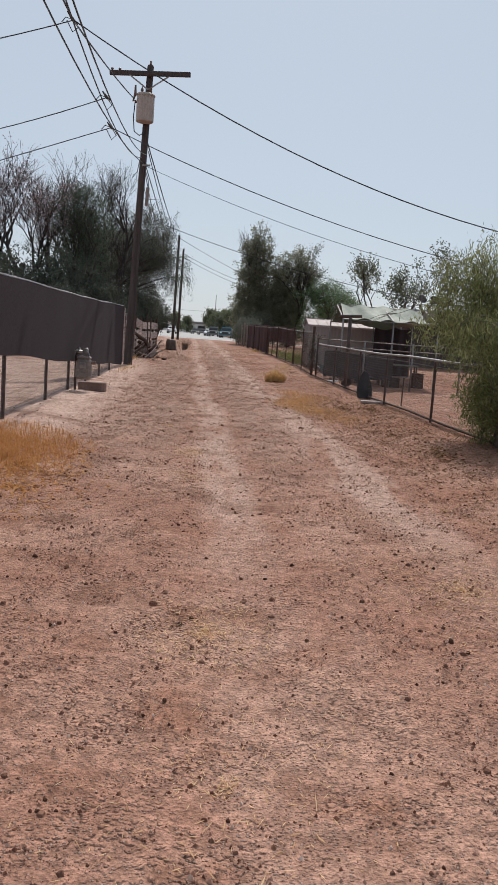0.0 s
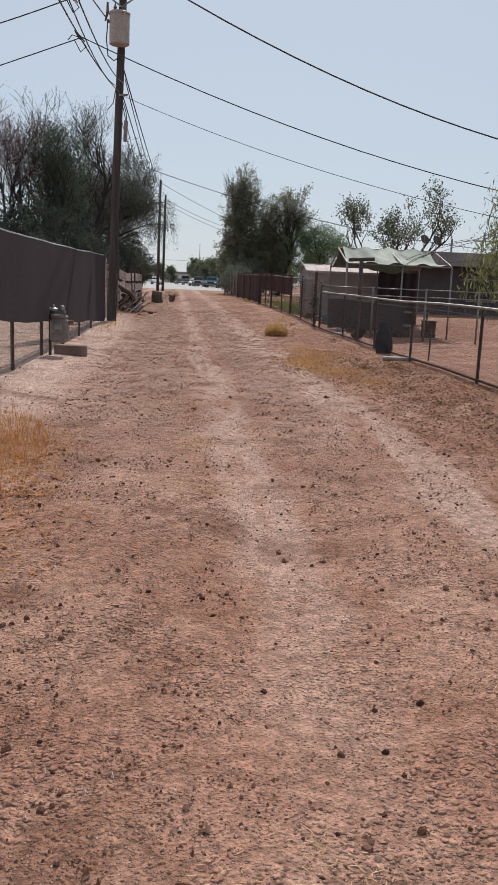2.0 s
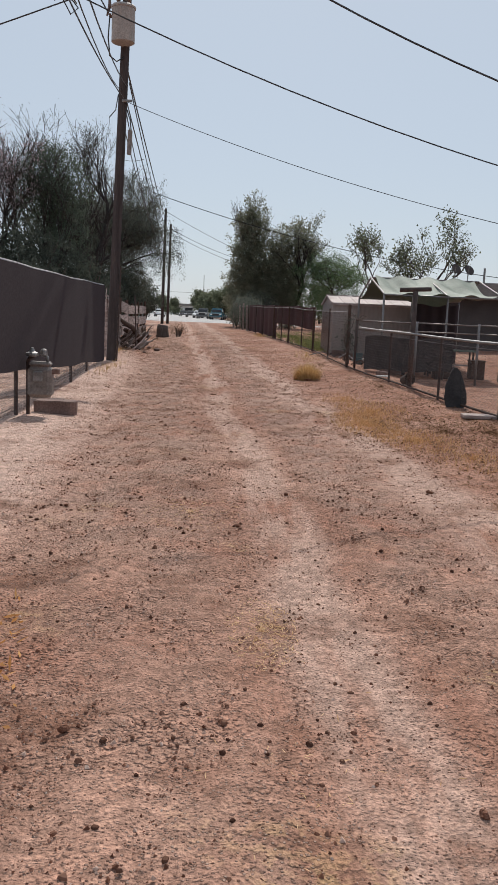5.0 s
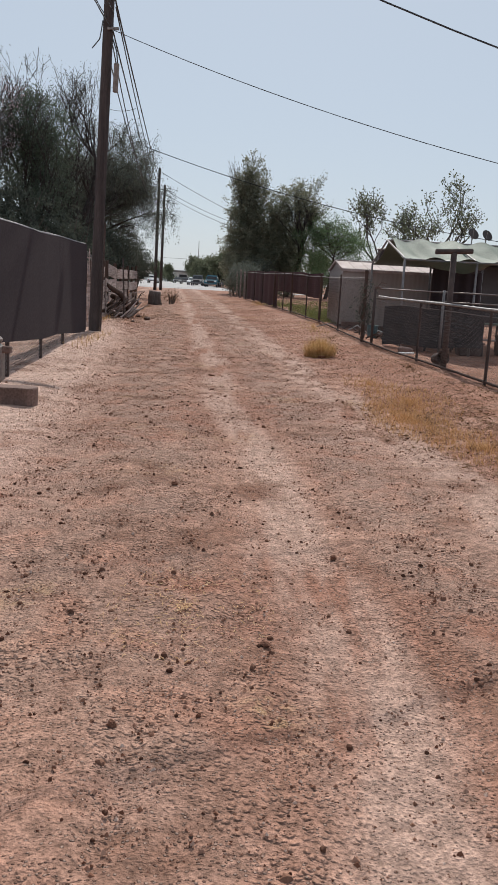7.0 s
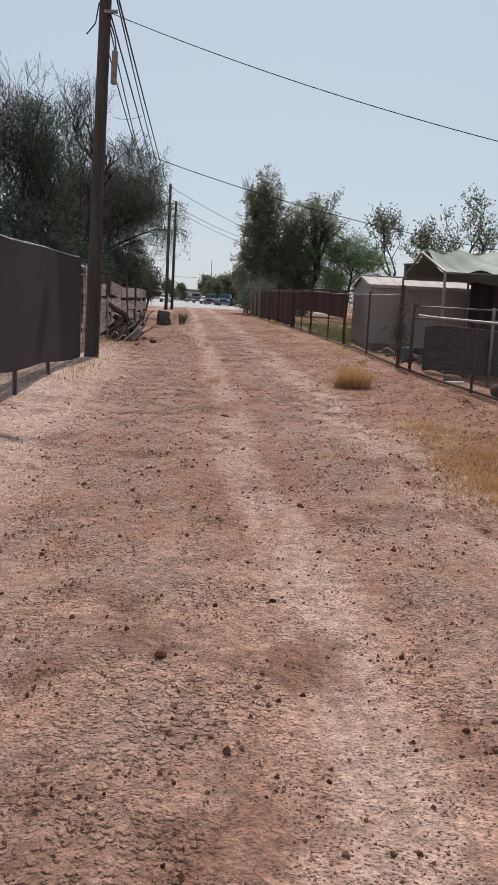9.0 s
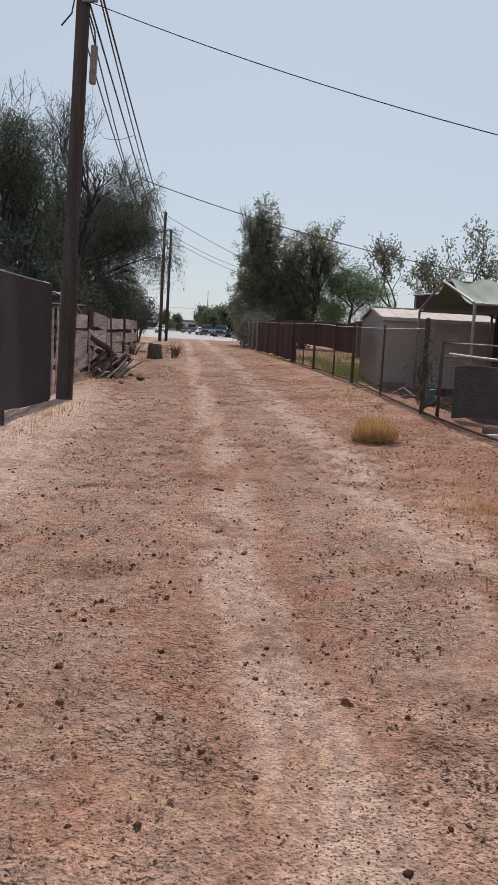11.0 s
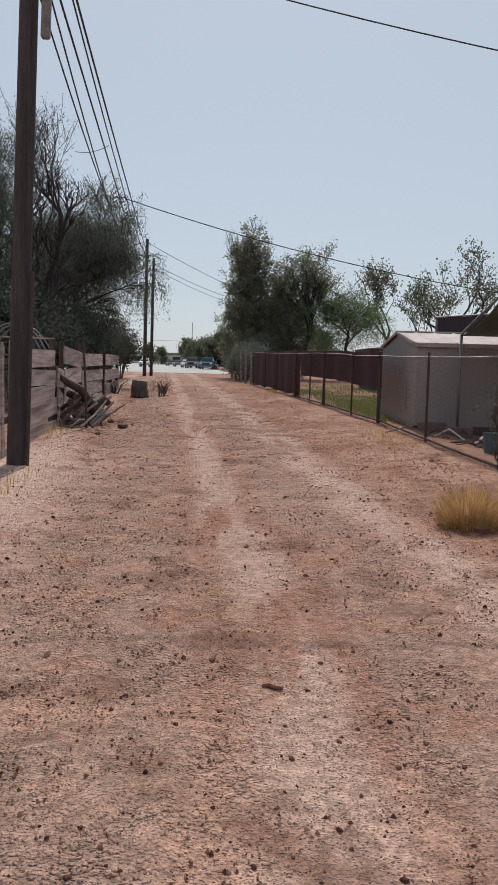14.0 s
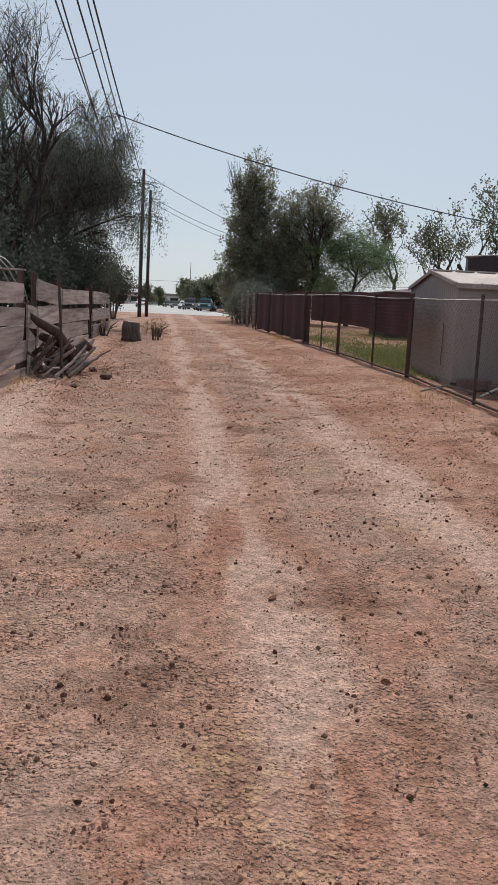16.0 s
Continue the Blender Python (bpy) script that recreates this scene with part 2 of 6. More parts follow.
M = {
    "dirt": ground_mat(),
    "asphalt": mat("asphalt", (0.36, 0.345, 0.335), (0.44, 0.425, 0.41), 0.3, 0.9, 0.3, 30),
    "concrete": mat("concrete", (0.165, 0.106, 0.090), (0.245, 0.165, 0.140), 4, 0.9, 0.4, 45),
    "pole_wood": mat("pole_wood", (0.047, 0.037, 0.036), (0.082, 0.066, 0.063), 3, 0.9, 0.6, 30, stretch=(4, 4, 0.25)),
    "grey_wood": mat("grey_wood", (0.19, 0.142, 0.128), (0.44, 0.35, 0.32), 2.6, 0.9, 0.6, 25, stretch=(1, 0.3, 6), vary=0.25),
    "dark_wood": mat("dark_wood", (0.06, 0.036, 0.028), (0.11, 0.07, 0.055), 3, 0.85, 0.5, 30, stretch=(4, 4, 0.4)),
    "rust": mat("rust", (0.065, 0.049, 0.045), (0.115, 0.082, 0.072), 9, 0.8, 0.4, 60, metal=0.2),
    "galv": mat("galv", (0.22, 0.21, 0.205), (0.36, 0.345, 0.335), 8, 0.6, 0.15, 70, metal=0.7),
    "wire_mesh": mat("wire_mesh", (0.13, 0.108, 0.098), (0.23, 0.20, 0.185), 3, 0.55, 0.0, 70, metal=0.5),
    "tarp": mat("tarp", (0.052, 0.042, 0.046), (0.060, 0.049, 0.053), 0.7, 0.95, 0.1, 90, stretch=(1, 1, 0.3), spec=0.05),
    "red_screen": mat("red_screen", (0.056, 0.023, 0.027), (0.082, 0.034, 0.038), 1.2, 0.8, 0.2, 60, stretch=(1, 1, 0.4)),
    "shed_wall": mat("shed_wall", (0.30, 0.255, 0.235), (0.35, 0.30, 0.275), 0.8, 0.6, 0.05, 12, stretch=(1, 1, 0.2), grain=0.2),
    "shed_roof": mat("shed_roof", (0.34, 0.27, 0.25), (0.46, 0.38, 0.355), 2.0, 0.75, 0.1, 20, grain=0.5),
    "canopy": mat("canopy", (0.10, 0.14, 0.105), (0.16, 0.20, 0.16), 1.5, 0.7, 0.2, 40),
    "pale_canopy": mat("pale_canopy", (0.12, 0.15, 0.118), (0.23, 0.26, 0.215), 1.5, 0.7, 0.2, 40),
    "steel": mat("steel", (0.17, 0.155, 0.15), (0.26, 0.24, 0.235), 5, 0.5, 0.05, 60, metal=0.5),
    "transformer": mat("transformer", (0.30, 0.265, 0.24), (0.38, 0.335, 0.30), 4, 0.5, 0.1, 30),
    "cable": mat("cable", (0.038, 0.040, 0.043), (0.062, 0.065, 0.070), 5, 0.6, 0.0, 40),
    "ceramic": mat("ceramic", (0.10, 0.06, 0.045), (0.16, 0.10, 0.08), 8, 0.25, 0.0, 40),
    "meter_grey": mat("meter_grey", (0.17, 0.145, 0.13), (0.25, 0.215, 0.195), 8, 0.6, 0.2, 50),
    "bark": mat("bark", (0.075, 0.058, 0.050), (0.15, 0.118, 0.102), 8, 0.95, 0.8, 40, stretch=(1, 1, 0.3)),
    # bark darkened towards near-black: the backlit shade of the limbs put into the colour
    "backlit_bark": mat("backlit_bark", (0.040, 0.033, 0.032), (0.080, 0.067, 0.064), 8, 0.95, 0.6, 40, stretch=(1, 1, 0.3)),
    "pale_bark": mat("pale_bark", (0.14, 0.105, 0.09), (0.24, 0.19, 0.17), 8, 0.95, 0.6, 40, stretch=(1, 1, 0.3)),
    "house_wall": mat("house_wall", (0.066, 0.055, 0.053), (0.090, 0.076, 0.072), 1.5, 0.9, 0.4, 30),
    "fascia": mat("fascia", (0.18, 0.165, 0.155), (0.25, 0.23, 0.215), 2, 0.8, 0.2, 30),
    "white_wall": mat("white_wall", (0.68, 0.66, 0.63), (0.80, 0.78, 0.75), 1, 0.8, 0.2, 30),
    "black": mat("black", (0.026, 0.024, 0.025), (0.048, 0.044, 0.045), 5, 0.6, 0.1, 40),
    "stone": mat("stone", (0.12, 0.075, 0.06), (0.25, 0.17, 0.14), 12, 0.95, 0.5, 60, vary=0.35),
    "clod": mat("clod", (0.17, 0.072, 0.045), (0.32, 0.16, 0.105), 14, 0.95, 0.5, 70),
    "straw": leaf_mat("straw", (0.55, 0.33, 0.17), (0.80, 0.57, 0.35), 0.3),
    "dry_grass": leaf_mat("dry_grass", (0.40, 0.175, 0.06), (0.62, 0.34, 0.15), 0.3),
    "tuft_grass": leaf_mat("tuft_grass", (0.36, 0.20, 0.075), (0.70, 0.48, 0.24), 0.35),
    "dry_straw": leaf_mat("dry_straw", (0.44, 0.23, 0.10), (0.72, 0.45, 0.24), 0.3),
    "lawn": leaf_mat("lawn", (0.13, 0.15, 0.05), (0.25, 0.27, 0.11), 0.3),
    "leaf_dark": leaf_mat("leaf_dark", (0.062, 0.070, 0.058), (0.125, 0.138, 0.110), 0.32),
    "leaf_deep": leaf_mat("leaf_deep", (0.070, 0.086, 0.068), (0.135, 0.165, 0.125), 0.42),
    "leaf_grey": leaf_mat("leaf_grey", (0.085, 0.096, 0.080), (0.185, 0.198, 0.166), 0.34),
    "leaf_green": leaf_mat("leaf_green", (0.095, 0.110, 0.070), (0.20, 0.215, 0.145), 0.45),
    "leaf_pale": leaf_mat("leaf_pale", (0.135, 0.145, 0.105), (0.30, 0.30, 0.22), 0.5),
    "leaf_olive": leaf_mat("leaf_olive", (0.12, 0.135, 0.055), (0.29, 0.30, 0.14), 0.45),
    "leaf_feather": leaf_mat("leaf_feather", (0.085, 0.135, 0.07), (0.19, 0.255, 0.14), 0.45),
    "leaf_mauve": leaf_mat("leaf_mauve", (0.28, 0.215, 0.235), (0.46, 0.38, 0.40), 0.4),
    "dead_leaf": leaf_mat("dead_leaf", (0.12, 0.065, 0.04), (0.30, 0.18, 0.11), 0.2),
}


# ---- shaping ----
class Mesh:
    """Gathers faces of one mesh."""

    def __init__(self):
        self.v, self.f = [], []

    def add(self, v, f):
        k = len(self.v)
        self.v += [tuple(p) for p in v]
        self.f += [tuple(i + k for i in q) for q in f]
        return self

    def box(self, lo, hi, c=0.006, m=None):
        """A box with chamfered edges, between two corners, turned by m."""
        s = [(0, 0, 0)] * 0
        ids = {}
        c = min([c] + [abs(hi[i] - lo[i]) * 0.4 for i in range(3)])
        for cx in (0, 1):
            for cy in (0, 1):
                for cz in (0, 1):
                    corner = (cx, cy, cz)
                    for a in range(3):
                        p = []
                        for i in range(3):
                            e = (hi if corner[i] else lo)[i]
                            p.append(e if i == a else e + (-c if corner[i] else c))
                        ids[(corner, a)] = len(s)
                        s.append(p)
        f = []
        for a in range(3):
            o1, o2 = (a + 1) % 3, (a + 2) % 3
            for side in (0, 1):
                q = []
                for u, w in ((0, 0), (1, 0), (1, 1), (0, 1)):
                    k = [0, 0, 0]
                    k[a], k[o1], k[o2] = side, u, w
                    q.append(ids[(tuple(k), a)])
                f.append(q if side else q[::-1])
            for u in (0, 1):
                for w in (0, 1):
                    k0, k1 = [0, 0, 0], [0, 0, 0]
                    k0[o1] = k1[o1] = u
                    k0[o2] = k1[o2] = w
                    k1[a] = 1
                    q = [ids[(tuple(k0), o1)], ids[(tuple(k1), o1)], ids[(tuple(k1), o2)], ids[(tuple(k0), o2)]]
                    f.append(q if u != w else q[::-1])
        for cx in (0, 1):
            for cy in (0, 1):
                for cz in (0, 1):
                    q = [ids[((cx, cy, cz), a)] for a in range(3)]
                    f.append(q if (cx + cy + cz) % 2 else q[::-1])
        if m is not None:
            s = [m @ Vector(p) for p in s]
        return self.add(s, f)

    def beam(self, a, b, w, h, c=0.006, roll=0.0):
        """A chamfered bar from a to b, w wide and h high."""
        a, b = Vector(a), Vector(b)
        d = b - a
        q = d.to_track_quat("X", "Z").to_matrix().to_4x4()
        return self.box((0, -w / 2, -h / 2), (d.length, w / 2, h / 2), c, Matrix.Translation(a) @ q @ pose(0, 0, 0, roll))

    def tube(self, pts, radii, n=8, caps=True):
        """A round bar along points, with a radius at each."""
        pts = [Vector(p) for p in pts]
        if isinstance(radii, (int, float)):
            radii = [radii] * len(pts)
        v, f = [], []
        side = None
        for i, p in enumerate(pts):
            d = (pts[min(i + 1, len(pts) - 1)] - pts[max(i - 1, 0)]).normalized()
            if side is None:
                side = d.orthogonal().normalized()
            side = (side - d * side.dot(d)).normalized()
            up = d.cross(side)
            for k in range(n):
                a = 2 * math.pi * k / n
                v.append(p + (side * math.cos(a) + up * math.sin(a)) * radii[i])
        for i in range(len(pts) - 1):
            for k in range(n):
                k2 = (k + 1) % n
                f.append((i * n + k, i * n + k2, (i + 1) * n + k2, (i + 1) * n + k))
        if caps:
            f.append(tuple(range(n))[::-1])
            f.append(tuple(range((len(pts) - 1) * n, len(pts) * n)))
        return self.add(v, f)

    def lathe(self, profile, n=16, m=None):
        """Turned about z: (radius, z) pairs."""
        v, f = [], []
        for r, z in profile:
            for k in range(n):
                a = 2 * math.pi * k / n
                v.append(Vector((r * math.cos(a), r * math.sin(a), z)))
        for i in range(len(profile) - 1):
            for k in range(n):
                k2 = (k + 1) % n
                f.append((i * n + k, i * n + k2, (i + 1) * n + k2, (i + 1) * n + k))
        f.append(tuple(range(n))[::-1])
        f.append(tuple(range((len(profile) - 1) * n, len(profile) * n)))
        if m is not None:
            v = [m @ p for p in v]
        return self.add(v, f)

    def sheet(self, fn, nu, nv, thick=0.0):
        """A sheet of points fn(u, v), with a back face when it is thick."""
        v = [Vector(fn(i / nu, j / nv)) for i in range(nu + 1) for j in range(nv + 1)]
        w = nv + 1
        f = [(i * w + j, (i + 1) * w + j, (i + 1) * w + j + 1, i * w + j + 1) for i in range(nu) for j in range(nv)]
        self.add(v, f)
        if thick:
            nrm = (v[w] - v[0]).cross(v[1] - v[0]).normalized() * thick
            self.add([p + nrm for p in v], [q[::-1] for q in f])
            rim = [i * w for i in range(nu + 1)] + [nu * w + j for j in range(1, w)] + [i * w + nv for i in range(nu - 1, -1, -1)] + [j for j in range(nv - 1, 0, -1)]
            k = len(rim)
            self.add([v[i] for i in rim] + [v[i] + nrm for i in rim], [(i, (i + 1) % k, k + (i + 1) % k, k + i) for i in range(k)])
        return self

    def blob(self, centre, r, seed=0, n=6, rough=0.25):
        """A lumpy stone of radii r."""
        rnd = random.Random(seed)
        ph = [rnd.uniform(0, 6.28) for _ in range(6)]
        rows = [(math.sin(math.pi * i / n), -math.cos(math.pi * i / n)) for i in range(n + 1)]
        v, f, m = [], [], n + 2
        for s, z in rows:
            for k in range(m):
                a = 2 * math.pi * k / m
                q = 1 + rough * (math.sin(2 * a + ph[0]) * 0.5 + math.sin(3 * a + z * 3 + ph[1]) * 0.4 + math.sin(z * 4 + ph[2]) * 0.4)
                v.append((centre[0] + r[0] * s * math.cos(a) * q, centre[1] + r[1] * s * math.sin(a) * q, centre[2] + r[2] * z * q))
        for i in range(n):
            for k in range(m):
                k2 = (k + 1) % m
                f.append((i * m + k, i * m + k2, (i + 1) * m + k2, (i + 1) * m + k))
        return self.add(v, f)

    def make(self, name, smooth=False):
        me = bpy.data.meshes.new(name)
        me.from_pydata(self.v, [], self.f)
        if smooth:
            me.shade_smooth()
        me.update()
        return me


def part(name, mesh, material, parent=None, label="", smooth=False):
    """One mesh object under a thing or a part."""
    ob = new(name, mesh.make(name, smooth) if isinstance(mesh, Mesh) else mesh)
    if not ob.data.materials:
        ob.data.materials.append(M[material])
    if parent is not None:
        ob.parent = parent
        ob.matrix_parent_inverse = parent.matrix_basis.inverted()
    if label:
        tagged(ob, label)
    return ob


def thing(name, at, label, category, group="", kind=""):
    """An Empty at a thing's base, to hold its parts."""
    ob = new(name)
    ob.empty_display_size = 0.2
    ob.matrix_basis = Matrix.Translation(at)
    return tagged(ob, label, category, group, kind)


def solo(name, mesh, material, label, category, group="", kind="", smooth=False):
    return tagged(part(name, mesh, material, None, "", smooth), label, category, group, kind)


def wave(a, b, seed=0.0):
    """Smooth unevenness between -1 and 1."""
    return (math.sin(a * 1.7 + seed) + math.sin(b * 2.3 + seed * 2.1) + math.sin(a * 0.9 - b * 1.3 + seed * 0.7) + math.sin(a * 3.9 + b * 3.1 + seed * 1.3) * 0.5) / 3.5


def smooth_step(lo, hi, x):
    k = min(1.0, max(0.0, (x - lo) / (hi - lo)))
    return k * k * (3 - 2 * k)


# ---- the lie of the land ----
def left_line(y):
    return -3.47 - 0.0625 * (y - 12)


RIGHT = ((-3000, 3.17 + 0.0865 * 3014.9), (14.9, 3.17), (29.0, 1.95), (36.6, 1.62), (42.7, 1.02), (54.8, -0.30), (58.0, -0.75), (3000, -0.75))


def right_line(y):
    for (a, xa), (b, xb) in zip(RIGHT, RIGHT[1:]):
        if y < b:
            return xa + (xb - xa) * (y - a) / (b - a)


def land(x, y):
    """Height of the ground."""
    steps = ((0, 0.0), (20, 0.0), (28, 0.07), (36, 0.17), (44, 0.28), (55, 0.40), (75, 0.50), (9000, 0.50))
    z = 0.0
    for (a, za), (b, zb) in zip(steps, steps[1:]):
        if a <= y < b:
            z = za + (zb - za) * (y - a) / (b - a)
    if y < 90:
        fade = smooth_step(-12, 2, y) * (1 - smooth_step(60, 85, y))
        d = x - right_line(y)
        z += fade * (0.13 * smooth_step(-1.8, -0.2, d) - (0.30 - 0.24 * smooth_step(32, 37, y)) * smooth_step(0.15, 2.2, d))
        e = left_line(y) - x
        z += fade * (0.05 * smooth_step(-1.2, 0.0, e) - 0.08 * smooth_step(0.2, 1.8, e))
        near = 1 - smooth_step(30, 70, abs(x))
        u = x + 0.078 * y
        z += near * fade * (0.018 * wave(x * 1.6, y * 0.7) + 0.007 * wave(x * 2.6, y * 2.1, 2.0))
        z -= fade * 0.025 * (math.exp(-((u - 0.45) / 0.35) ** 2) + math.exp(-((u + 1.1) / 0.35) ** 2))
    return z


# ---- ground and street ----
def lines(lo, hi, step, far, grow=1.35):
    """Grid lines, even between lo and hi and ever wider out to far."""
    mid = list(np.arange(lo, hi + step / 2, step))
    out, s, x = [], step, hi
    while x < far:
        s *= grow
        x += s
        out.append(x)
    back, s, x = [], step, lo
    while x > -far:
        s *= grow
        x -= s
        back.append(x)
    return back[::-1] + mid + out


def build_ground():
    xs, ys = lines(-6.0, 7.0, 0.1, 3000), lines(-3.0, 62.0, 0.16, 3000)
    churn = np.random.RandomState(12)

    def trodden(x, y):
        """Crumbs and hoof-sized dents in the loose part of the alley; the packed tracks stay smooth."""
        u = x + 0.078 * y
        if not (-3.5 < u < 4 and 2 < y < 75):
            return 0.0
        packed = math.exp(-((u - 0.42) / 0.3) ** 2) + 0.6 * smooth_step(-1.2, -2.0, u)
        return churn.normal(0, 0.0075) * max(0.25, 1 - packed)
    v = [(x, y, land(x, y) + trodden(x, y)) for x in xs for y in ys]
    w = len(ys)
    f = [(i * w + j, (i + 1) * w + j, (i + 1) * w + j + 1, i * w + j + 1) for i in range(len(xs) - 1) for j in range(w - 1)]
    g = Mesh()
    g.v, g.f = v, f
    solo("ground", g, "dirt", "dry reddish dirt alley with pale wheel tracks and gravel", "ground", kind="structure", smooth=True)


build_ground()


def build_road():
    road = Mesh()
    road.sheet(lambda u, v: (-90 + 180 * u, 97 + 12 * v + 0.05 * math.sin(u * 40), 0.512 + 0.02 * math.sin(math.pi * v)), 60, 6)
    road.sheet(lambda u, v: (-0.075 * (108 + 500 * v) - 13 + 20 * u, 108.5 + 500 * v, 0.508 + 0.02 * math.sin(math.pi * u)), 8, 40)
    solo("road", road, "asphalt", "pale sunlit asphalt street beyond the alley", "road", kind="structure", smooth=True)
    for k, side in enumerate((-13.2, 7.0)):
        kerb = Mesh()
        for i in range(40):
            y0 = 110 + i * 8
            kerb.beam((-0.075 * y0 + side, y0, 0.56), (-0.075 * (y0 + 8) + side, y0 + 7.97, 0.56), 0.16, 0.15, 0.02)
        solo("kerb", kerb, "concrete", "grey concrete street kerb", "kerb", kind="structure")


build_road()


# ---- fences ----
def chain_link(path_fn, y0, y1, z0, z1, cell=0.055, r=0.0016):
    """Woven wire between two stations: each wire a zigzag from top to bottom."""
    m = Mesh()
    n = int((y1 - y0) / cell)
    rows = int((z1 - z0) / (cell / 2))
    v, f = [], []
    for i in range(n):
        yc = y0 + (i + 0.5) * cell
        base = len(v)
        for j in range(rows + 1):
            s = 1 if j % 2 else -1
            y = yc + s * cell / 2
            x = path_fn(y) + s * 0.002
            z = z0 + j * cell / 2 + land(path_fn(yc), yc)
            v += [(x - r, y, z - r), (x + r, y, z - r), (x, y, z + r * 1.4)]
        for j in range(rows):
            a = base + j * 3
            for k in range(3):
                k2 = (k + 1) % 3
                f.append((a + k, a + k2, a + 3 + k2, a + 3 + k))
    m.v, m.f = v, f
    return m


def post(x, y, top, r, mat_name, parent, lean=(0, 0), cap=True):
    z = land(x, y)
    m = Mesh().tube([(x, y, z - 0.1), (x + lean[0] * 0.5, y + lean[1] * 0.5, z + top * 0.5), (x + lean[0], y + lean[1], z + top)], r, 10)
    p = part("post", m, mat_name, parent, smooth=False)
    if cap:
        part("cap", Mesh().lathe([(r * 1.15, 0), (r * 1.2, 0.02), (r * 0.8, 0.045), (0.004, 0.055)], 10, Matrix.Translation((x + lean[0], y + lean[1], z + top - 0.004))), mat_name, p)
    return p


def rail(fn, y0, y1, top, r, mat_name, parent, sag=0.0):
    n = max(2, int((y1 - y0) / 1.2))
    pts = []
    for i in range(n + 1):
        y = y0 + (y1 - y0) * i / n
        x = fn(y)
        pts.append((x, y, land(x, y) + top - sag * math.sin(math.pi * ((i * 2.0 / n) % 1.0))))
    part("rail", Mesh().tube(pts, r, 8), mat_name, parent, smooth=True)


def left_fence():
    f = thing("privacy_fence", (left_line(18), 18, land(left_line(18), 18)), "chain-link fence hung with dark brown privacy cloth, gaping at the bottom", "fence")
    for y in (3.2, 6.1, 9.0, 11.7, 14.9, 17.4, 20.0, 22.6, 25.1, 28.5):
        post(left_line(y), y, 1.93, 0.028, "rust", f)
    rail(left_line, 2.5, 28.55, 1.96, 0.021, "galv", f)
    part("wire_mesh", chain_link(left_line, 3.2, 25.1, 0.04, 0.95), "wire_mesh", f)

    def cloth(u, v):
        y = 2.6 + 25.9 * u
        low = max(0.04, 0.86 - 0.0507 * (y - 12) + 0.012 * math.sin(y * 1.1))
        z = low + (1.95 - low) * v
        x = left_line(y) + 0.045 + 0.0025 * math.sin(y * 1.3 + math.sin(y * 0.7) * 2) * (1 - 0.7 * v)
        return (x, y, land(left_line(y), y) + z)
    part("cloth", Mesh().sheet(cloth, 260, 10, 0.004), "tarp", f, "dark brown woven privacy cloth", True)


left_fence()


def slat(a, b, w, t, parent, mat_name="grey_wood", seed=0):
    """One weathered board from a to b, w wide, t thick, slightly bowed, its ends uneven."""
    rnd = random.Random(seed)
    a, b = Vector(a), Vector(b)
    d = (b - a)
    up = Vector((0, 0, 1)) if abs(d.normalized().z) < 0.7 else Vector((0, 1, 0))
    side = d.cross(up).normalized()
    up = side.cross(d).normalized()
    m = Mesh()
    n = 4
    bow, twist = rnd.uniform(-0.02, 0.02), rnd.uniform(-0.012, 0.012)
    v, f = [], []
    for i in range(n + 1):
        k = i / n
        p = a + d * k + side * bow * math.sin(math.pi * k)
        h = w / 2 * (1 + rnd.uniform(-0.06, 0.06))
        tw = twist * (k - 0.5) * 2
        e = rnd.uniform(-0.015, 0.015) if i in (0, n) else 0
        c = 0.006
        for su, ss in ((-1, -1), (-1, 1), (1, 1), (1, -1)):
            v.append(p + up * (su * h) + side * (ss * t / 2 + tw * su) + d.normalized() * e * su)
    for i in range(n):
        for k in range(4):
            k2 = (k + 1) % 4
            f.append((i * 4 + k, i * 4 + k2, i * 4 + 4 + k2, i * 4 + 4 + k))
    f += [(3, 2, 1, 0), (n * 4, n * 4 + 1, n * 4 + 2, n * 4 + 3)]
    m.add(v, f)
    return part("board", m, mat_name, parent)


def wood_line(y):
    return -4.80 - 0.063 * (y - 31)


